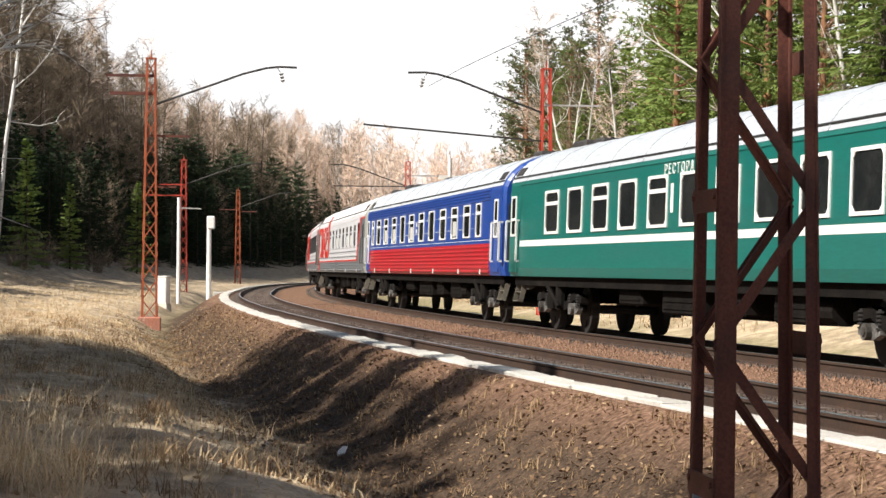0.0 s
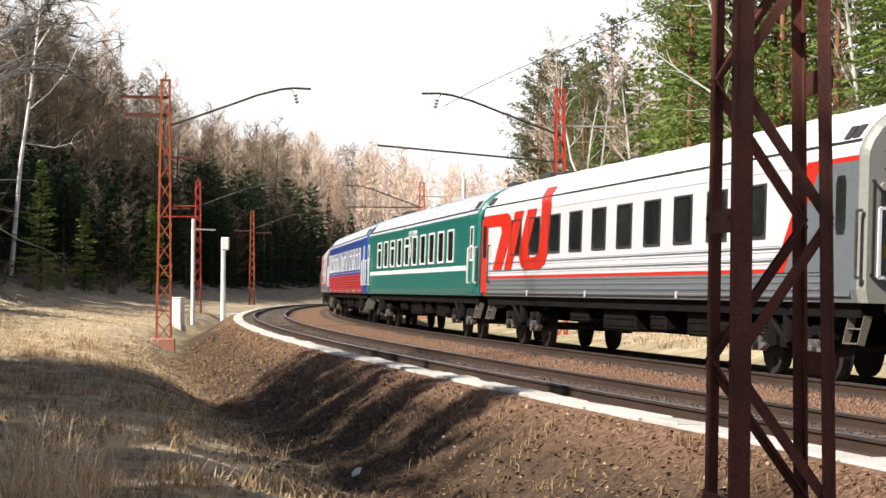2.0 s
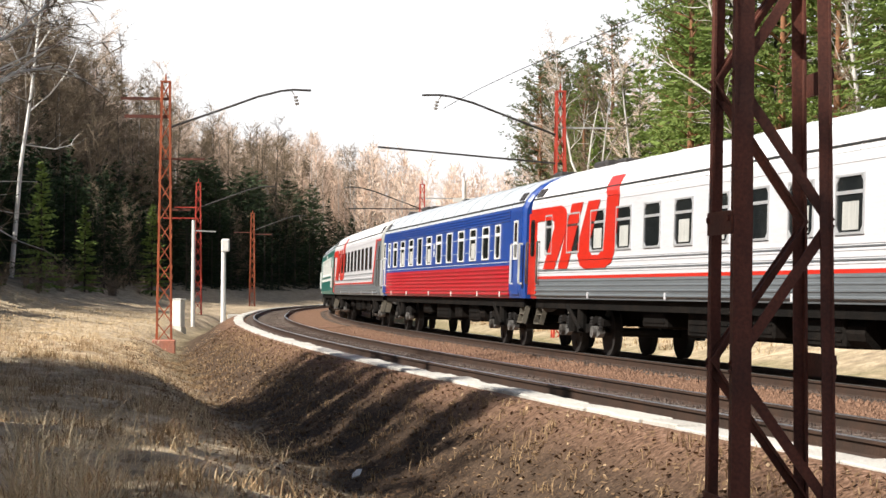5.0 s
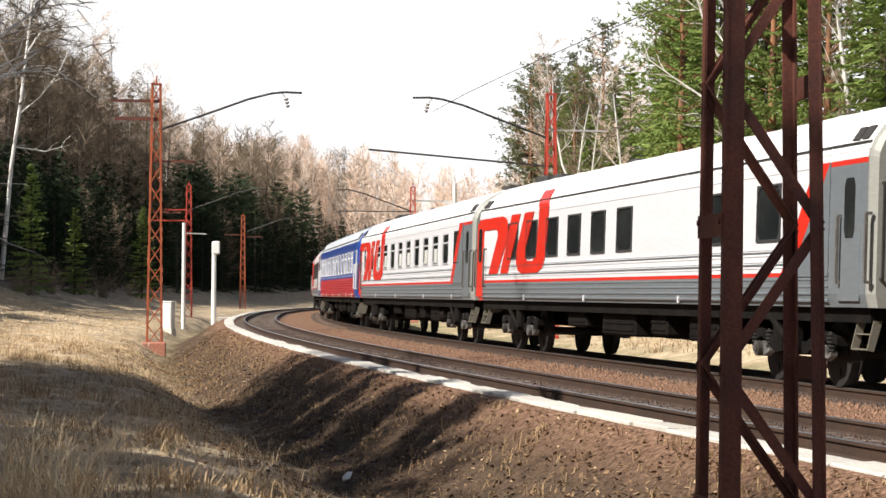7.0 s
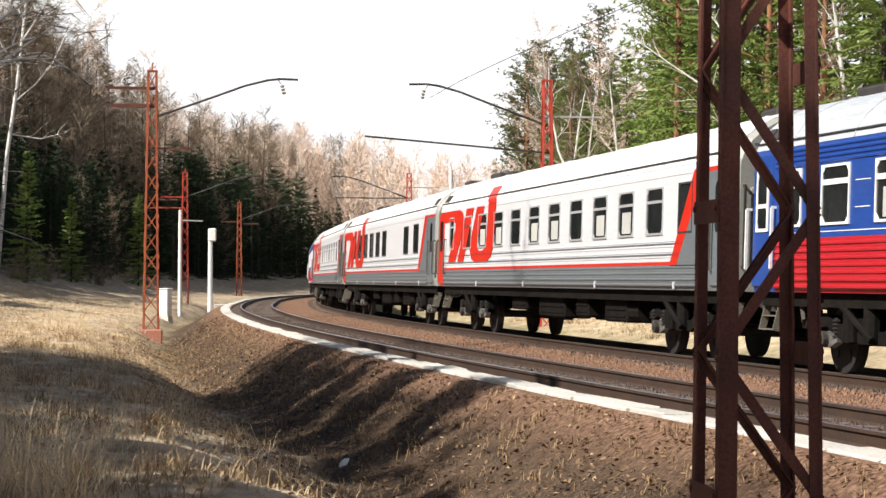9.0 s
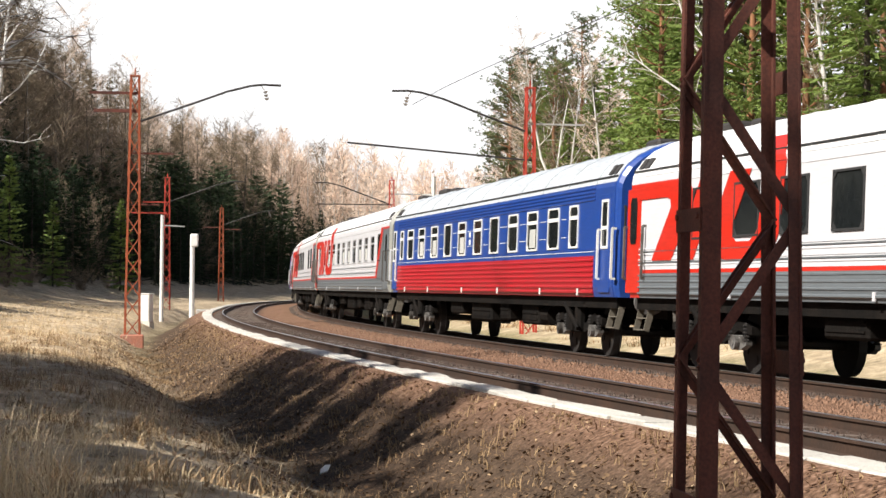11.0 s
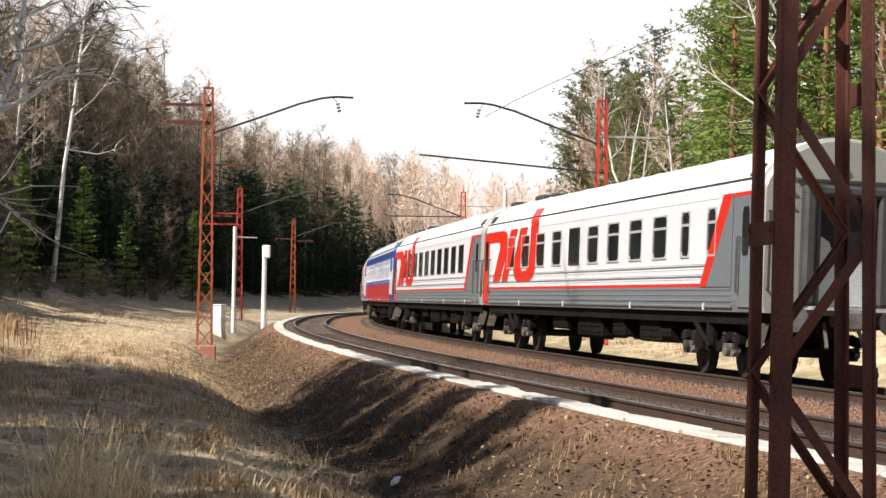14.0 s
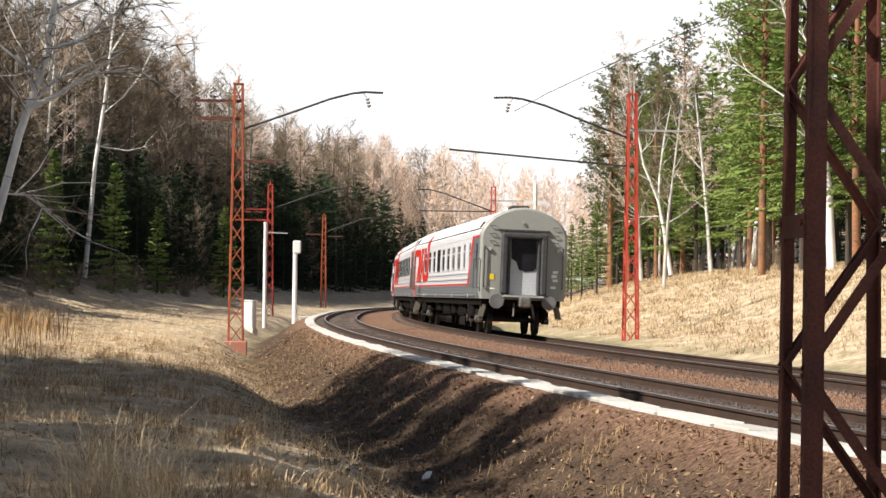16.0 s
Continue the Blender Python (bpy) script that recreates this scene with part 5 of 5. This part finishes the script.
def woods():
    dark = [spruce("spruce_tree", "tall spruce in shade-darkened green at the wood's edge", h, r, SHADENEEDLE, 0.06, 0.5) for h, r in ((21, 3.7), (17, 3.2))]
    blunt = spruce("spruce_tree", "broad dark green spruce with a blunt crown", 17, 3.3, SHADENEEDLE, 0.06, 0.42, 0.45)
    young = spruce("spruce_tree", "young bright green spruce in the sun", 9.5, 1.9, SUNNEEDLE, 0.03, 0.36)
    lit = [spruce("spruce_tree", "tall sunlit green spruce on the bank", h, r, SUNNEEDLE, 0.2) for h, r in ((21, 3.9), (17, 3.5))]
    pines = [pine("pine_tree", "sunlit pine with orange bark and open crown", 21, SUNNEEDLE)]
    dull = pine("pine_tree", "dull olive pine with an open crown", 21, OLIVENEEDLE)
    bir = [birch("birch_tree", "bare birch with white bark and brown twigs", h, l, None, tw) for h, l, tw in ((21, 0.04, TWIG), (19, 0.12, HAZETWIG), (22, -0.05, HAZETWIG))]
    alder = [birch("bare_tree", "bare grey-brown tree with dense fine twigs", h, 0.05, DARKBARK, TWIG, 0.12, 1.3, 0.8) for h in (18, 20)]
    shrub = bush("bare_shrub", "low bare brown shrub", 2.2)

    # wood on the outer side of the curve: an edge of spruce, bare trees behind
    edge = 23.5
    s = 36.0
    while s < 330:
        sow(rng.choice(dark) if rng.random() < 0.8 else rng.choice(alder), s, edge + 1.2 * math.sin(s * 0.09) + rng.uniform(-0.8, 1.0), rng.uniform(0.32, 0.48) if s < 165 else rng.uniform(0.45, 0.65))
        s += rng.uniform(2.0, 3.2)
    s = 30.0
    while s < 220:
        r = rng.random()
        sow(rng.choice(alder) if r < 0.5 else rng.choice(bir) if r < 0.88 else dark[0], s, edge + (rng.uniform(12, 20) if s > 160 else rng.uniform(9, 15) if s > 120 else rng.uniform(17, 25)), rng.uniform(1.15, 1.4) if s > 160 else rng.uniform(0.85, 1.05) if s > 120 else rng.uniform(1.1, 1.35))
        s += rng.uniform(1.6, 2.6)
    # beside the viewer, where it shades the ditch but not the track; a gap lets the sun through further on
    full = {blunt: 17.0, alder[0]: 18.0, alder[1]: 20.0, bir[0]: 21.0, bir[1]: 19.0}
    own = random.Random(11)
    for start, end, near, gap in ((-60.0, -19.5, 22.8, 1.42), (-62.0, -20.5, 27.5, 2.4)):
        s = start
        while s < end:
            o = near + own.uniform(-0.9, 0.9)
            kind = blunt if own.random() < 0.6 else own.choice(alder + bir[:2])
            q = s + 0.42 * (o - 22.8)
            reach = (8.6, 9.2, 9.8) if -45.5 <= q < -38.5 else (5.4, 5.8, 6.2, 6.8) if q > -32 else (6.4, 6.8, 7.4, 8.4)
            # a narrow opening lets the sun onto the tall tuft of grass
            if not -50.4 < q < -46.3:
                sow(kind, s, o, ((o - own.choice(reach) + own.uniform(-0.2, 0.2)) / 0.953 - 2.3) / full[kind])
            s += gap * own.uniform(0.6, 1.4)
    # a second rank that keeps the wood's edge dark further on
    s = -3.0
    while s < 150:
        o = edge + rng.uniform(2.5, 7.5)
        sow(dark[1], s, o, ((o - rng.uniform(14.5, 17.5)) / 0.953 - 2.3) / 17.0)
        s += rng.uniform(1.5, 2.6)
    s = 0.0
    while s < 36:
        o = rng.uniform(22.0, 24.5)
        sow(dark[1], s, o, ((o - rng.uniform(12.8, 14.5)) / 0.953 - 1.6) / 17.0)
        s += rng.uniform(1.6, 2.6)
    # these crowns carry the shade-dark green to blacken the wood's depth
    coarse = spruce("spruce_tree", "dark spruce inside the wood", 17, 3.4, SHADENEEDLE, 0.04, 0.85)
    deep = []
    for _ in range(70):
        s, o = rng.uniform(25, 190), rng.uniform(27, 46)
        deep.append((s, o, ((o - rng.uniform(11.0, 15.0)) / 0.953 - 2.3) / 17.0 if s < 110 else rng.uniform(0.5, 0.75), rng.uniform(0, 6.28)))
    for _ in range(30):
        deep.append((rng.uniform(112, 190), rng.uniform(-26, -14.5), rng.uniform(0.35, 0.6), rng.uniform(0, 6.28)))
    for k in range(48):
        s = 150.0 + 4.0 * k
        deep.append((s, 23.5 - rng.uniform(0.5, 3.0), rng.uniform(0.45, 0.68), rng.uniform(0, 6.28)))
    for _ in range(46):
        deep.append((rng.uniform(15, 125), rng.uniform(-44, -25), rng.uniform(0.55, 0.85), rng.uniform(0, 6.28)))
    pool("deep_spruces", "spruces massed inside the wood, coloured dark for its shade", coarse, deep)
    sow(coarse, 120.0, 25.0, 0.7)
    thick = spruce("spruce_tree", "broad dark spruce inside the wood", 15, 3.9, SHADENEEDLE, 0.03, 0.72, 0.42)
    mild = spruce("spruce_tree", "broad spruce where the track bends, green paled for haze", 15, 3.7, HAZENEEDLE, 0.03, 0.72, 0.45)
    massed, beyond = [], []
    for _ in range(95):
        s = rng.uniform(80, 260)
        (massed if s < 165 else beyond).append((s, 23.5 + rng.uniform(1.0, 7.0), rng.uniform(0.48, 0.68) if s < 160 else rng.uniform(0.75, 1.05), rng.uniform(0, 6.28)))
    pool("deep_spruces", "broad dark spruces massed at the wood's edge", thick, massed)
    sow(thick, 140.0, 26.0, 0.7)
    pool("deep_spruces", "broad spruces massed where the track bends, green paled for haze", mild, beyond)
    sow(mild, 196.0, 25.0, 0.9)
    pool("bare_wood", "grey-brown bare trees massed behind the edge", alder[0], [(rng.uniform(128, 190), rng.uniform(34, 50), rng.uniform(1.4, 1.7), rng.uniform(0, 6.28)) for _ in range(60)] + [(rng.uniform(165, 270), rng.uniform(26, 40), rng.uniform(1.05, 1.35), rng.uniform(0, 6.28)) for _ in range(50)])
    for _ in range(8):
        sow(rng.choice(alder + bir), rng.uniform(-75, -24), rng.uniform(29, 34), rng.uniform(0.85, 1.0))
    for _ in range(12):
        sow(rng.choice(dark) if rng.random() < 0.4 else rng.choice(alder + bir), rng.uniform(12, 42), rng.uniform(36, 46), rng.uniform(0.9, 1.1))
    for _ in range(15):
        sow(rng.choice(dark), rng.uniform(300, 332), rng.uniform(-6, 15), rng.uniform(0.4, 0.62))
    for s, o, z in ((58, 21, 0.8), (80, 20.5, 0.9), (98, 20, 0.75), (128, 19.0, 0.9)):
        sow(young, s, o, z)
    # tall bare crowns that rise above the dark edge
    for _ in range(8):
        sow(rng.choice(bir + alder[:1]), rng.uniform(46, 92), rng.uniform(27.0, 32.0), rng.uniform(1.0, 1.2))
    # the inner side, on top of the bank
    for _ in range(15):
        sow(rng.choice(bir + alder[:1]), rng.uniform(62, 135), rng.uniform(-28, -23), rng.uniform(0.66, 0.86))
    s = 20.0
    while s < 166:
        o = -20.0 - 1.6 * math.sin(s * 0.11) + rng.uniform(-1.2, 1.2)
        r = rng.random()
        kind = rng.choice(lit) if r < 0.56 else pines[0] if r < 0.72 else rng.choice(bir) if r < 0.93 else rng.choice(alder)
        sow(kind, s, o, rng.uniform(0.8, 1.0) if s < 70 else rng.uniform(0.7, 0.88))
        s += rng.uniform(2.2, 3.6)
    for _ in range(40):
        s, o = rng.uniform(15, 150), rng.uniform(-40, -23)
        r = rng.random()
        sow(rng.choice(lit) if r < 0.4 else rng.choice(dark) if r < 0.44 else pines[0] if r < 0.65 else rng.choice(bir + alder), s, o, rng.uniform(0.9, 1.1) if s < 60 else rng.uniform(0.65, 0.85))
    for s, o, z in ((100, -15.2, 0.86), (105, -17.0, 0.9), (97, -18.6, 0.82), (91, -19.8, 0.86), (112, -15.8, 0.8), (118, -18.0, 0.84)):
        sow(dull, s, o, z)
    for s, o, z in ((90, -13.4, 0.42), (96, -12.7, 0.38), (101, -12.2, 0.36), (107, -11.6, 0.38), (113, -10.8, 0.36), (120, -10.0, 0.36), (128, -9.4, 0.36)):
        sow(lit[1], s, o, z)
    for s, o, z in ((103, -15.9, 0.8), (109, -14.6, 0.72), (95, -17.2, 0.85), (115, -16.4, 0.8), (88, -18.2, 0.8)):
        sow(rng.choice(alder + bir), s, o, z)
    for _ in range(26):
        sow(shrub, rng.uniform(40, 140), rng.uniform(19, 23), rng.uniform(0.6, 1.3))
    for _ in range(14):
        sow(shrub, rng.uniform(35, 110), rng.uniform(-21, -18), rng.uniform(0.5, 1.0))


def far_woods():
    """The depth of the wood behind the edge and the far belt that closes the valley: bare crowns beyond counting."""
    for name, label, mat, thick, spots in (
            ("far_woods", "depth of bare brown woodland behind the edge", TWIG, 0.045,
             [(rng.uniform(40, 330), rng.uniform(4, 55)) for _ in range(260)]),
            ("far_woods", "sunlit bare birches rising behind the dark edge of the bend", HAZETWIG, 0.05,
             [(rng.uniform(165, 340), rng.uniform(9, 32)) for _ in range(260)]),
            ("far_woods", "distant belt of bare reddish birch woods, paled for haze, closing the valley", HAZETWIG, 0.075,
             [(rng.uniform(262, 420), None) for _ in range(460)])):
        n, t = Net(), Net()
        for s, o in spots:
            if o is None:
                o = rng.uniform(-60, 110)
                if s < 330 and abs(o - 2) < 12:
                    continue
            else:
                o += 23.5
            p = place(s, o)
            p.z += ground_z(s, o)
            h = (rng.uniform(18, 25) if s > 150 else rng.uniform(20, 30)) if o > 8 else rng.uniform(14, 20)
            if s < 150:
                h = min(h, max(8.0, o - 12.0))
            top = p + Vector((rng.uniform(-1, 1), rng.uniform(-1, 1), h))
            if rng.random() < 0.65:
                t.tube([p, p.lerp(top, 0.5) + Vector((rng.uniform(-0.4, 0.4), 0, 0)), top], [0.16, 0.11, 0.02], 4)
            for _ in range(400):
                g = rng.uniform(0.03, 1.0)
                w = rng.uniform(0, 6.28)
                a = p.lerp(top, g) + Vector((math.cos(w), math.sin(w), 0)) * rng.uniform(0, 2.6) * (1.25 - g)
                d = Vector((math.cos(w) * rng.uniform(0.1, 0.7), math.sin(w) * rng.uniform(0.1, 0.7), rng.uniform(-0.2, 1.0))) * rng.uniform(1.1, 3.2)
                n.blade(a, a + d, thick)
        tagged(n.mesh(name, mat), label, "woodland", kind="stuff")
        tagged(t.mesh("far_trunks", BIRCHBARK), "slim pale trunks of the far woods", "woodland", kind="stuff")



def limbed_birch(label, base, girth, stem, limbs_at):
    """A birch with a given stem and main limbs: sideways and upward steps from its foot."""
    t = thing("birch_tree", label, "tree", "woodland trees")
    t.location = base
    trunk, fine = Net(), Net()
    pts = [Vector((x, 0.02 * z, z)) for x, z in stem]
    pts[0].z = -0.5
    trunk.tube(pts, [girth * (1 - 0.85 * p.z / pts[-1].z) for p in pts], 8)

    def on_stem(z):
        for a, b in zip(pts, pts[1:]):
            if z <= b.z:
                return a.lerp(b, (z - a.z) / (b.z - a.z))
        return pts[-1]

    def shoots(limbs, lim, n, long):
        for _ in range(n):
            i = rng.randrange(0, len(lim) - 1)
            q = lim[i].lerp(lim[i + 1], rng.random())
            d = (lim[i + 1] - lim[i]).normalized()
            sh = curved(q, d + Vector((rng.uniform(-1, 1), rng.uniform(-1, 1), rng.uniform(-0.6, 0.8))), long * rng.uniform(0.5, 1.2), 4, -0.03, 0.22)
            limbs.tube(sh, [0.022, 0.018, 0.014, 0.010, 0.005], 3)
            for _ in range(12):
                a = sh[rng.randrange(1, 5)]
                fine.blade(a, a + Vector((rng.uniform(-1, 1), rng.uniform(-1, 1), rng.uniform(-1.0, 0.6))) * rng.uniform(0.3, 0.9), 0.014)
    for z, way, w in limbs_at:
        p = on_stem(z)
        lim = [p]
        side = rng.uniform(-0.25, 0.25)
        for x, dz in way:
            lim.append(p + Vector((x, x * side + rng.uniform(-0.3, 0.3), dz + rng.uniform(-0.15, 0.15))))
        limb = Net()
        limb.tube(lim, [w * (1 - 0.8 * i / (len(lim) - 1)) for i in range(len(lim))], 6)
        shoots(limb, lim, 9, 1.8)
        limb.mesh("limb", WHITEBARK, t, smooth=True)
    shoots(trunk, pts[3:], 14, 2.0)
    trunk.mesh("trunk", WHITEBARK, t, smooth=True)
    fine.mesh("crown", TWIG, t)
    return t


def single_trees():
    limbed_birch("white-barked leaning birch with long bare limbs", Vector((-4.35, 39.57, 0.0)), 0.105,
                 [(0, 0), (0.47, 1.9), (0.75, 3.0), (1.08, 4.35), (1.58, 5.9), (1.73, 7.15), (1.95, 10), (2.3, 13.5)],
                 [(4.85, [(0.55, 0.35), (1.1, 0.55), (2.0, 0.8)], 0.06), (4.9, [(0.5, 0.5), (1.0, 0.95), (1.7, 1.25)], 0.04), (6.0, [(0.55, 0.25), (1.2, 0.6), (1.9, 1.1)], 0.05),
                  (6.7, [(0.5, 0.35), (1.1, 0.65), (1.8, 1.3)], 0.045), (5.5, [(-0.7, 0.5), (-1.5, 1.3)], 0.04), (8.0, [(0.7, 0.9), (1.2, 2.2)], 0.05), (8.6, [(-0.8, 0.9), (-1.4, 2.2)], 0.05),
                  (9.5, [(0.8, 0.9), (1.5, 2.4)], 0.04), (3.2, [(0.5, -0.05), (0.9, -0.3)], 0.02)])
    limbed_birch("slim white birch with bare limbs at the wood's edge", Vector((-7.6, 150.0, 1.5)), 0.20,
                 [(0, 0), (0.7, 8.7), (1.36, 13.7), (1.8, 18.1), (2.3, 23), (2.6, 27)],
                 [(12.5, [(1.5, 1.2), (2.7, 2.9), (3.9, 5.6)], 0.09), (15, [(-1.2, 1.5), (-2.2, 3.8)], 0.07), (16.9, [(1.2, 1.9), (2.7, 4.9)], 0.08), (18.4, [(-1.2, 2.4), (-1.9, 5.3)], 0.07),
                  (10.1, [(2.2, -0.3), (4.1, 0.3)], 0.06), (20.7, [(1.2, 2.2), (2.2, 5.3)], 0.07)])
    limbed_birch("large white birch with long spreading bare limbs on the bank", Vector((29.95, 91.5, 2.2)), 0.24,
                 [(0, 0), (-0.2, 4), (-0.75, 8.5), (-0.9, 12), (-0.6, 16), (-0.8, 19.5)],
                 [(7.2, [(-1.6, 1.2), (-3.0, 2.2), (-4.8, 3.3)], 0.07), (6.0, [(-1.4, 0.9), (-2.8, 2.1)], 0.05), (9.0, [(-1.2, 2.2), (-2.0, 4.6), (-2.6, 7.0)], 0.09),
                  (10.5, [(-1.5, 2.0), (-3.4, 3.2), (-6.0, 3.9)], 0.06), (9.5, [(1.5, 2.0), (2.6, 4.2), (3.2, 6.4)], 0.07), (12.5, [(1.0, 2.0), (1.5, 4.2)], 0.06),
                  (12.0, [(-1.3, 2.4), (-1.9, 5.0)], 0.07), (5.0, [(1.6, 0.5), (3.2, 0.2)], 0.04), (14.0, [(-1.2, 1.4), (-2.2, 3.2)], 0.05)])
    limbed_birch("slim forked white birch leaning out of the wood", Vector((33.35, 137.4, 3.0)), 0.16,
                 [(0, 0), (-0.5, 2.6), (-0.9, 4.6), (-2.0, 7.2), (-2.6, 10.5), (-2.7, 13)],
                 [(4.6, [(0.1, 2.0), (0.3, 4.5), (0.9, 7.0)], 0.10), (6.0, [(-1.2, 0.8), (-2.2, 2.0)], 0.04), (8.0, [(0.8, 1.0), (1.4, 2.6)], 0.04), (9.0, [(-0.9, 1.4), (-1.5, 3.0)], 0.04),
                  (3.6, [(-1.5, -0.2), (-2.6, -0.6)], 0.035), (3.0, [(1.3, 0.5), (2.2, 1.2)], 0.035)])
    b4 = birch("birch_tree", "slender leaning birch on the sunny bank", 15, -0.14, None, None, 0.3, 0.8, 1.0, 16)
    sow(b4, 63, -14.8, 0.9, radians(100))


def grass_patch(name, label, spots, mat, lo, hi, width, per, spread=0.12, bend=0.5):
    n = Net()
    for s, o in spots:
        p = place(s, o)
        p.z += ground_z(s, o) - 0.02
        for _ in range(per):
            a = p + Vector((rng.gauss(0, spread), rng.gauss(0, spread), 0))
            h = rng.uniform(lo, hi)
            w = rng.uniform(0, 6.28)
            lean = rng.uniform(0.1, bend) * h
            m = a + Vector((math.cos(w) * lean * 0.35, math.sin(w) * lean * 0.35, h * 0.62))
            b = a + Vector((math.cos(w) * lean, math.sin(w) * lean, h * rng.uniform(0.8, 1.0)))
            q = Vector((-math.sin(w), math.cos(w), 0)) * width
            k = len(n.v)
            n.v += [tuple(a - q), tuple(a + q), tuple(m + q * 0.7), tuple(m - q * 0.7), tuple(b)]
            n.f += [(k, k + 1, k + 2, k + 3), (k + 3, k + 2, k + 4)]
    return tagged(n.mesh(name, mat), label, "grass", kind="stuff")


def flakes(name, label, mat, count, s0, s1, o0, o1, size):
    n = Net()
    for _ in range(count):
        s, o = rng.uniform(s0, s1), rng.uniform(o0, o1)
        p = place(s, o)
        p.z += ground_z(s, o) + 0.015
        a = Vector((rng.gauss(0, 1), rng.gauss(0, 1), rng.gauss(0, 0.45))).normalized()
        b = a.cross(Vector((rng.gauss(0, 0.4), rng.gauss(0, 0.4), 1))).normalized()
        e = size * rng.uniform(0.5, 1.3)
        n.quad(p - a * e, p - b * e * 0.6, p + a * e, p + b * e * 0.6)
    return tagged(n.mesh(name, mat), label, "leaf litter", kind="stuff")


def undergrowth():
    R = rng.uniform
    grass_patch("meadow_grass", "short dry straw-coloured grass on the open ground", [(R(-46, 5), R(9.6, 19)) for _ in range(3200)], STRAW, 0.04, 0.15, 0.007, 5, 0.14, 2.2)
    grass_patch("meadow_grass", "short dry straw-coloured grass along the wood", [(R(0, 70), R(9.5, 22)) for _ in range(2200)], STRAW, 0.05, 0.18, 0.013, 5, 0.25, 2.0)
    grass_patch("bank_grass", "dry pale grass on the sunny inner bank", [(R(-5, 120), R(-21, -7.5)) for _ in range(5000)], STRAW, 0.08, 0.32, 0.014, 6, 0.28, 1.8)
    grass_patch("tall_grass", "tall tuft of bleached dry grass", [(R(-43.2, -41.0), R(12.0, 12.75)) for _ in range(24)], PALESTRAW, 0.25, 0.9, 0.0028, 20, 0.13, 2.6)
    grass_patch("tall_grass", "scattered tall dry grass stems", [(R(-42, -20), R(10, 15.5)) for _ in range(40)], STRAW, 0.15, 0.45, 0.004, 7, 0.12, 1.4)
    grass_patch("dead_weeds", "dark dead weed stalks standing in the grass", [(R(-25, 5), R(13.5, 18)) for _ in range(60)], STALK, 0.4, 1.2, 0.008, 7, 0.15, 0.5)
    grass_patch("dead_weeds", "reddish brown dead weeds by the meadow", [(R(-8, 8), R(14.3, 17)) for _ in range(110)], REDWEED, 0.3, 0.95, 0.008, 7, 0.18, 0.7)
    grass_patch("bank_grass", "brown dead tufts on the sunny inner bank", [(R(0, 100), R(-20, -7)) for _ in range(1300)], DEADGRASS, 0.08, 0.26, 0.012, 16, 0.22, 1.8)
    grass_patch("bank_tufts", "small brown dead grass tufts on the bank slope", [(R(-46, 12), R(6.4, 9.8)) for _ in range(1500)], DEADGRASS, 0.04, 0.16, 0.005, 9, 0.07, 1.6)
    grass_patch("tussocks", "dry matted grass tussocks over the meadow", [(R(-44, 0), R(10.0, 18)) for _ in range(420)], DEADGRASS, 0.08, 0.26, 0.005, 34, 0.13, 1.9)
    grass_patch("tussocks", "bleached grass tussocks over the meadow", [(R(-44, 25), R(9.5, 18)) for _ in range(420)], STRAW, 0.08, 0.24, 0.005, 30, 0.14, 2.0)
    flakes("leaf_litter", "brown fallen leaves on the bank slope", LEAF, 26000, -46, 20, 6.3, 10.2, 0.032)
    flakes("leaf_litter", "bleached fallen leaves on the bank slope", PALELEAF, 3000, -46, 30, 6.3, 9.6, 0.03)
    flakes("leaf_litter", "fallen leaves and dead stems over the meadow", PALELEAF, 12000, -46, 5, 9.5, 17, 0.032)
    bm = bmesh.new()
    plate(bm, [(-0.09, -0.02), (0.02, -0.035), (0.1, 0.03), (0.04, 0.06), (-0.05, 0.03)], 0, 0.03)
    ob = tagged(part("litter_scrap", bm, WHITEWASH, None), "crumpled scrap of white paper in the ditch", "litter")
    p = place(-31.2, 8.2)
    ob.matrix_basis = Matrix.Translation((p.x, p.y, p.z + ground_z(-31.2, 8.2) + 0.06)) @ Matrix.Rotation(-0.7, 4, "X") @ Matrix.Rotation(-0.5, 4, "Y")


def ballast():
    """Loose angular stones over the ballast bed."""
    for name, label, mat, spans in (("ballast_stones", "loose brown ballast stones between the tracks", STONE, ((1.4, 2.95), (5.3, 5.75), (-2.4, -1.3))), ("ballast_stones", "oily dark ballast stones among the sleepers", OILSTONE, ((2.95, 5.3), (-1.3, 1.4)))):
        n = Net()
        for lo, hi in spans:
            for _ in range(int((hi - lo) * 5200)):
                s = -46 + 70 * rng.random() ** 1.6
                o = rng.uniform(lo, hi)
                p = place(s, o)
                p.z += ground_z(s, o) + 0.012
                e = rng.uniform(0.022, 0.05)
                w = rng.uniform(0, 6.28)
                k = len(n.v)
                n.v += [(p.x + e * math.cos(w + q) * rng.uniform(0.7, 1.2), p.y + e * math.sin(w + q) * rng.uniform(0.7, 1.2), p.z - 0.02) for q in (0, 1.6, 3.1, 4.7)]
                n.v.append((p.x + rng.uniform(-0.3, 0.3) * e, p.y + rng.uniform(-0.3, 0.3) * e, p.z + e * rng.uniform(0.5, 0.9)))
                n.f += [(k, k + 1, k + 4), (k + 1, k + 2, k + 4), (k + 2, k + 3, k + 4), (k + 3, k, k + 4)]
        tagged(n.mesh(name, mat), label, "ballast", kind="stuff")


ballast()
woods()
far_woods()
single_trees()
undergrowth()


railway(FAR_TRACK, "curved railway track that the train runs on")
railway(NEAR_TRACK, "empty curved railway track beside the bank")
motions()
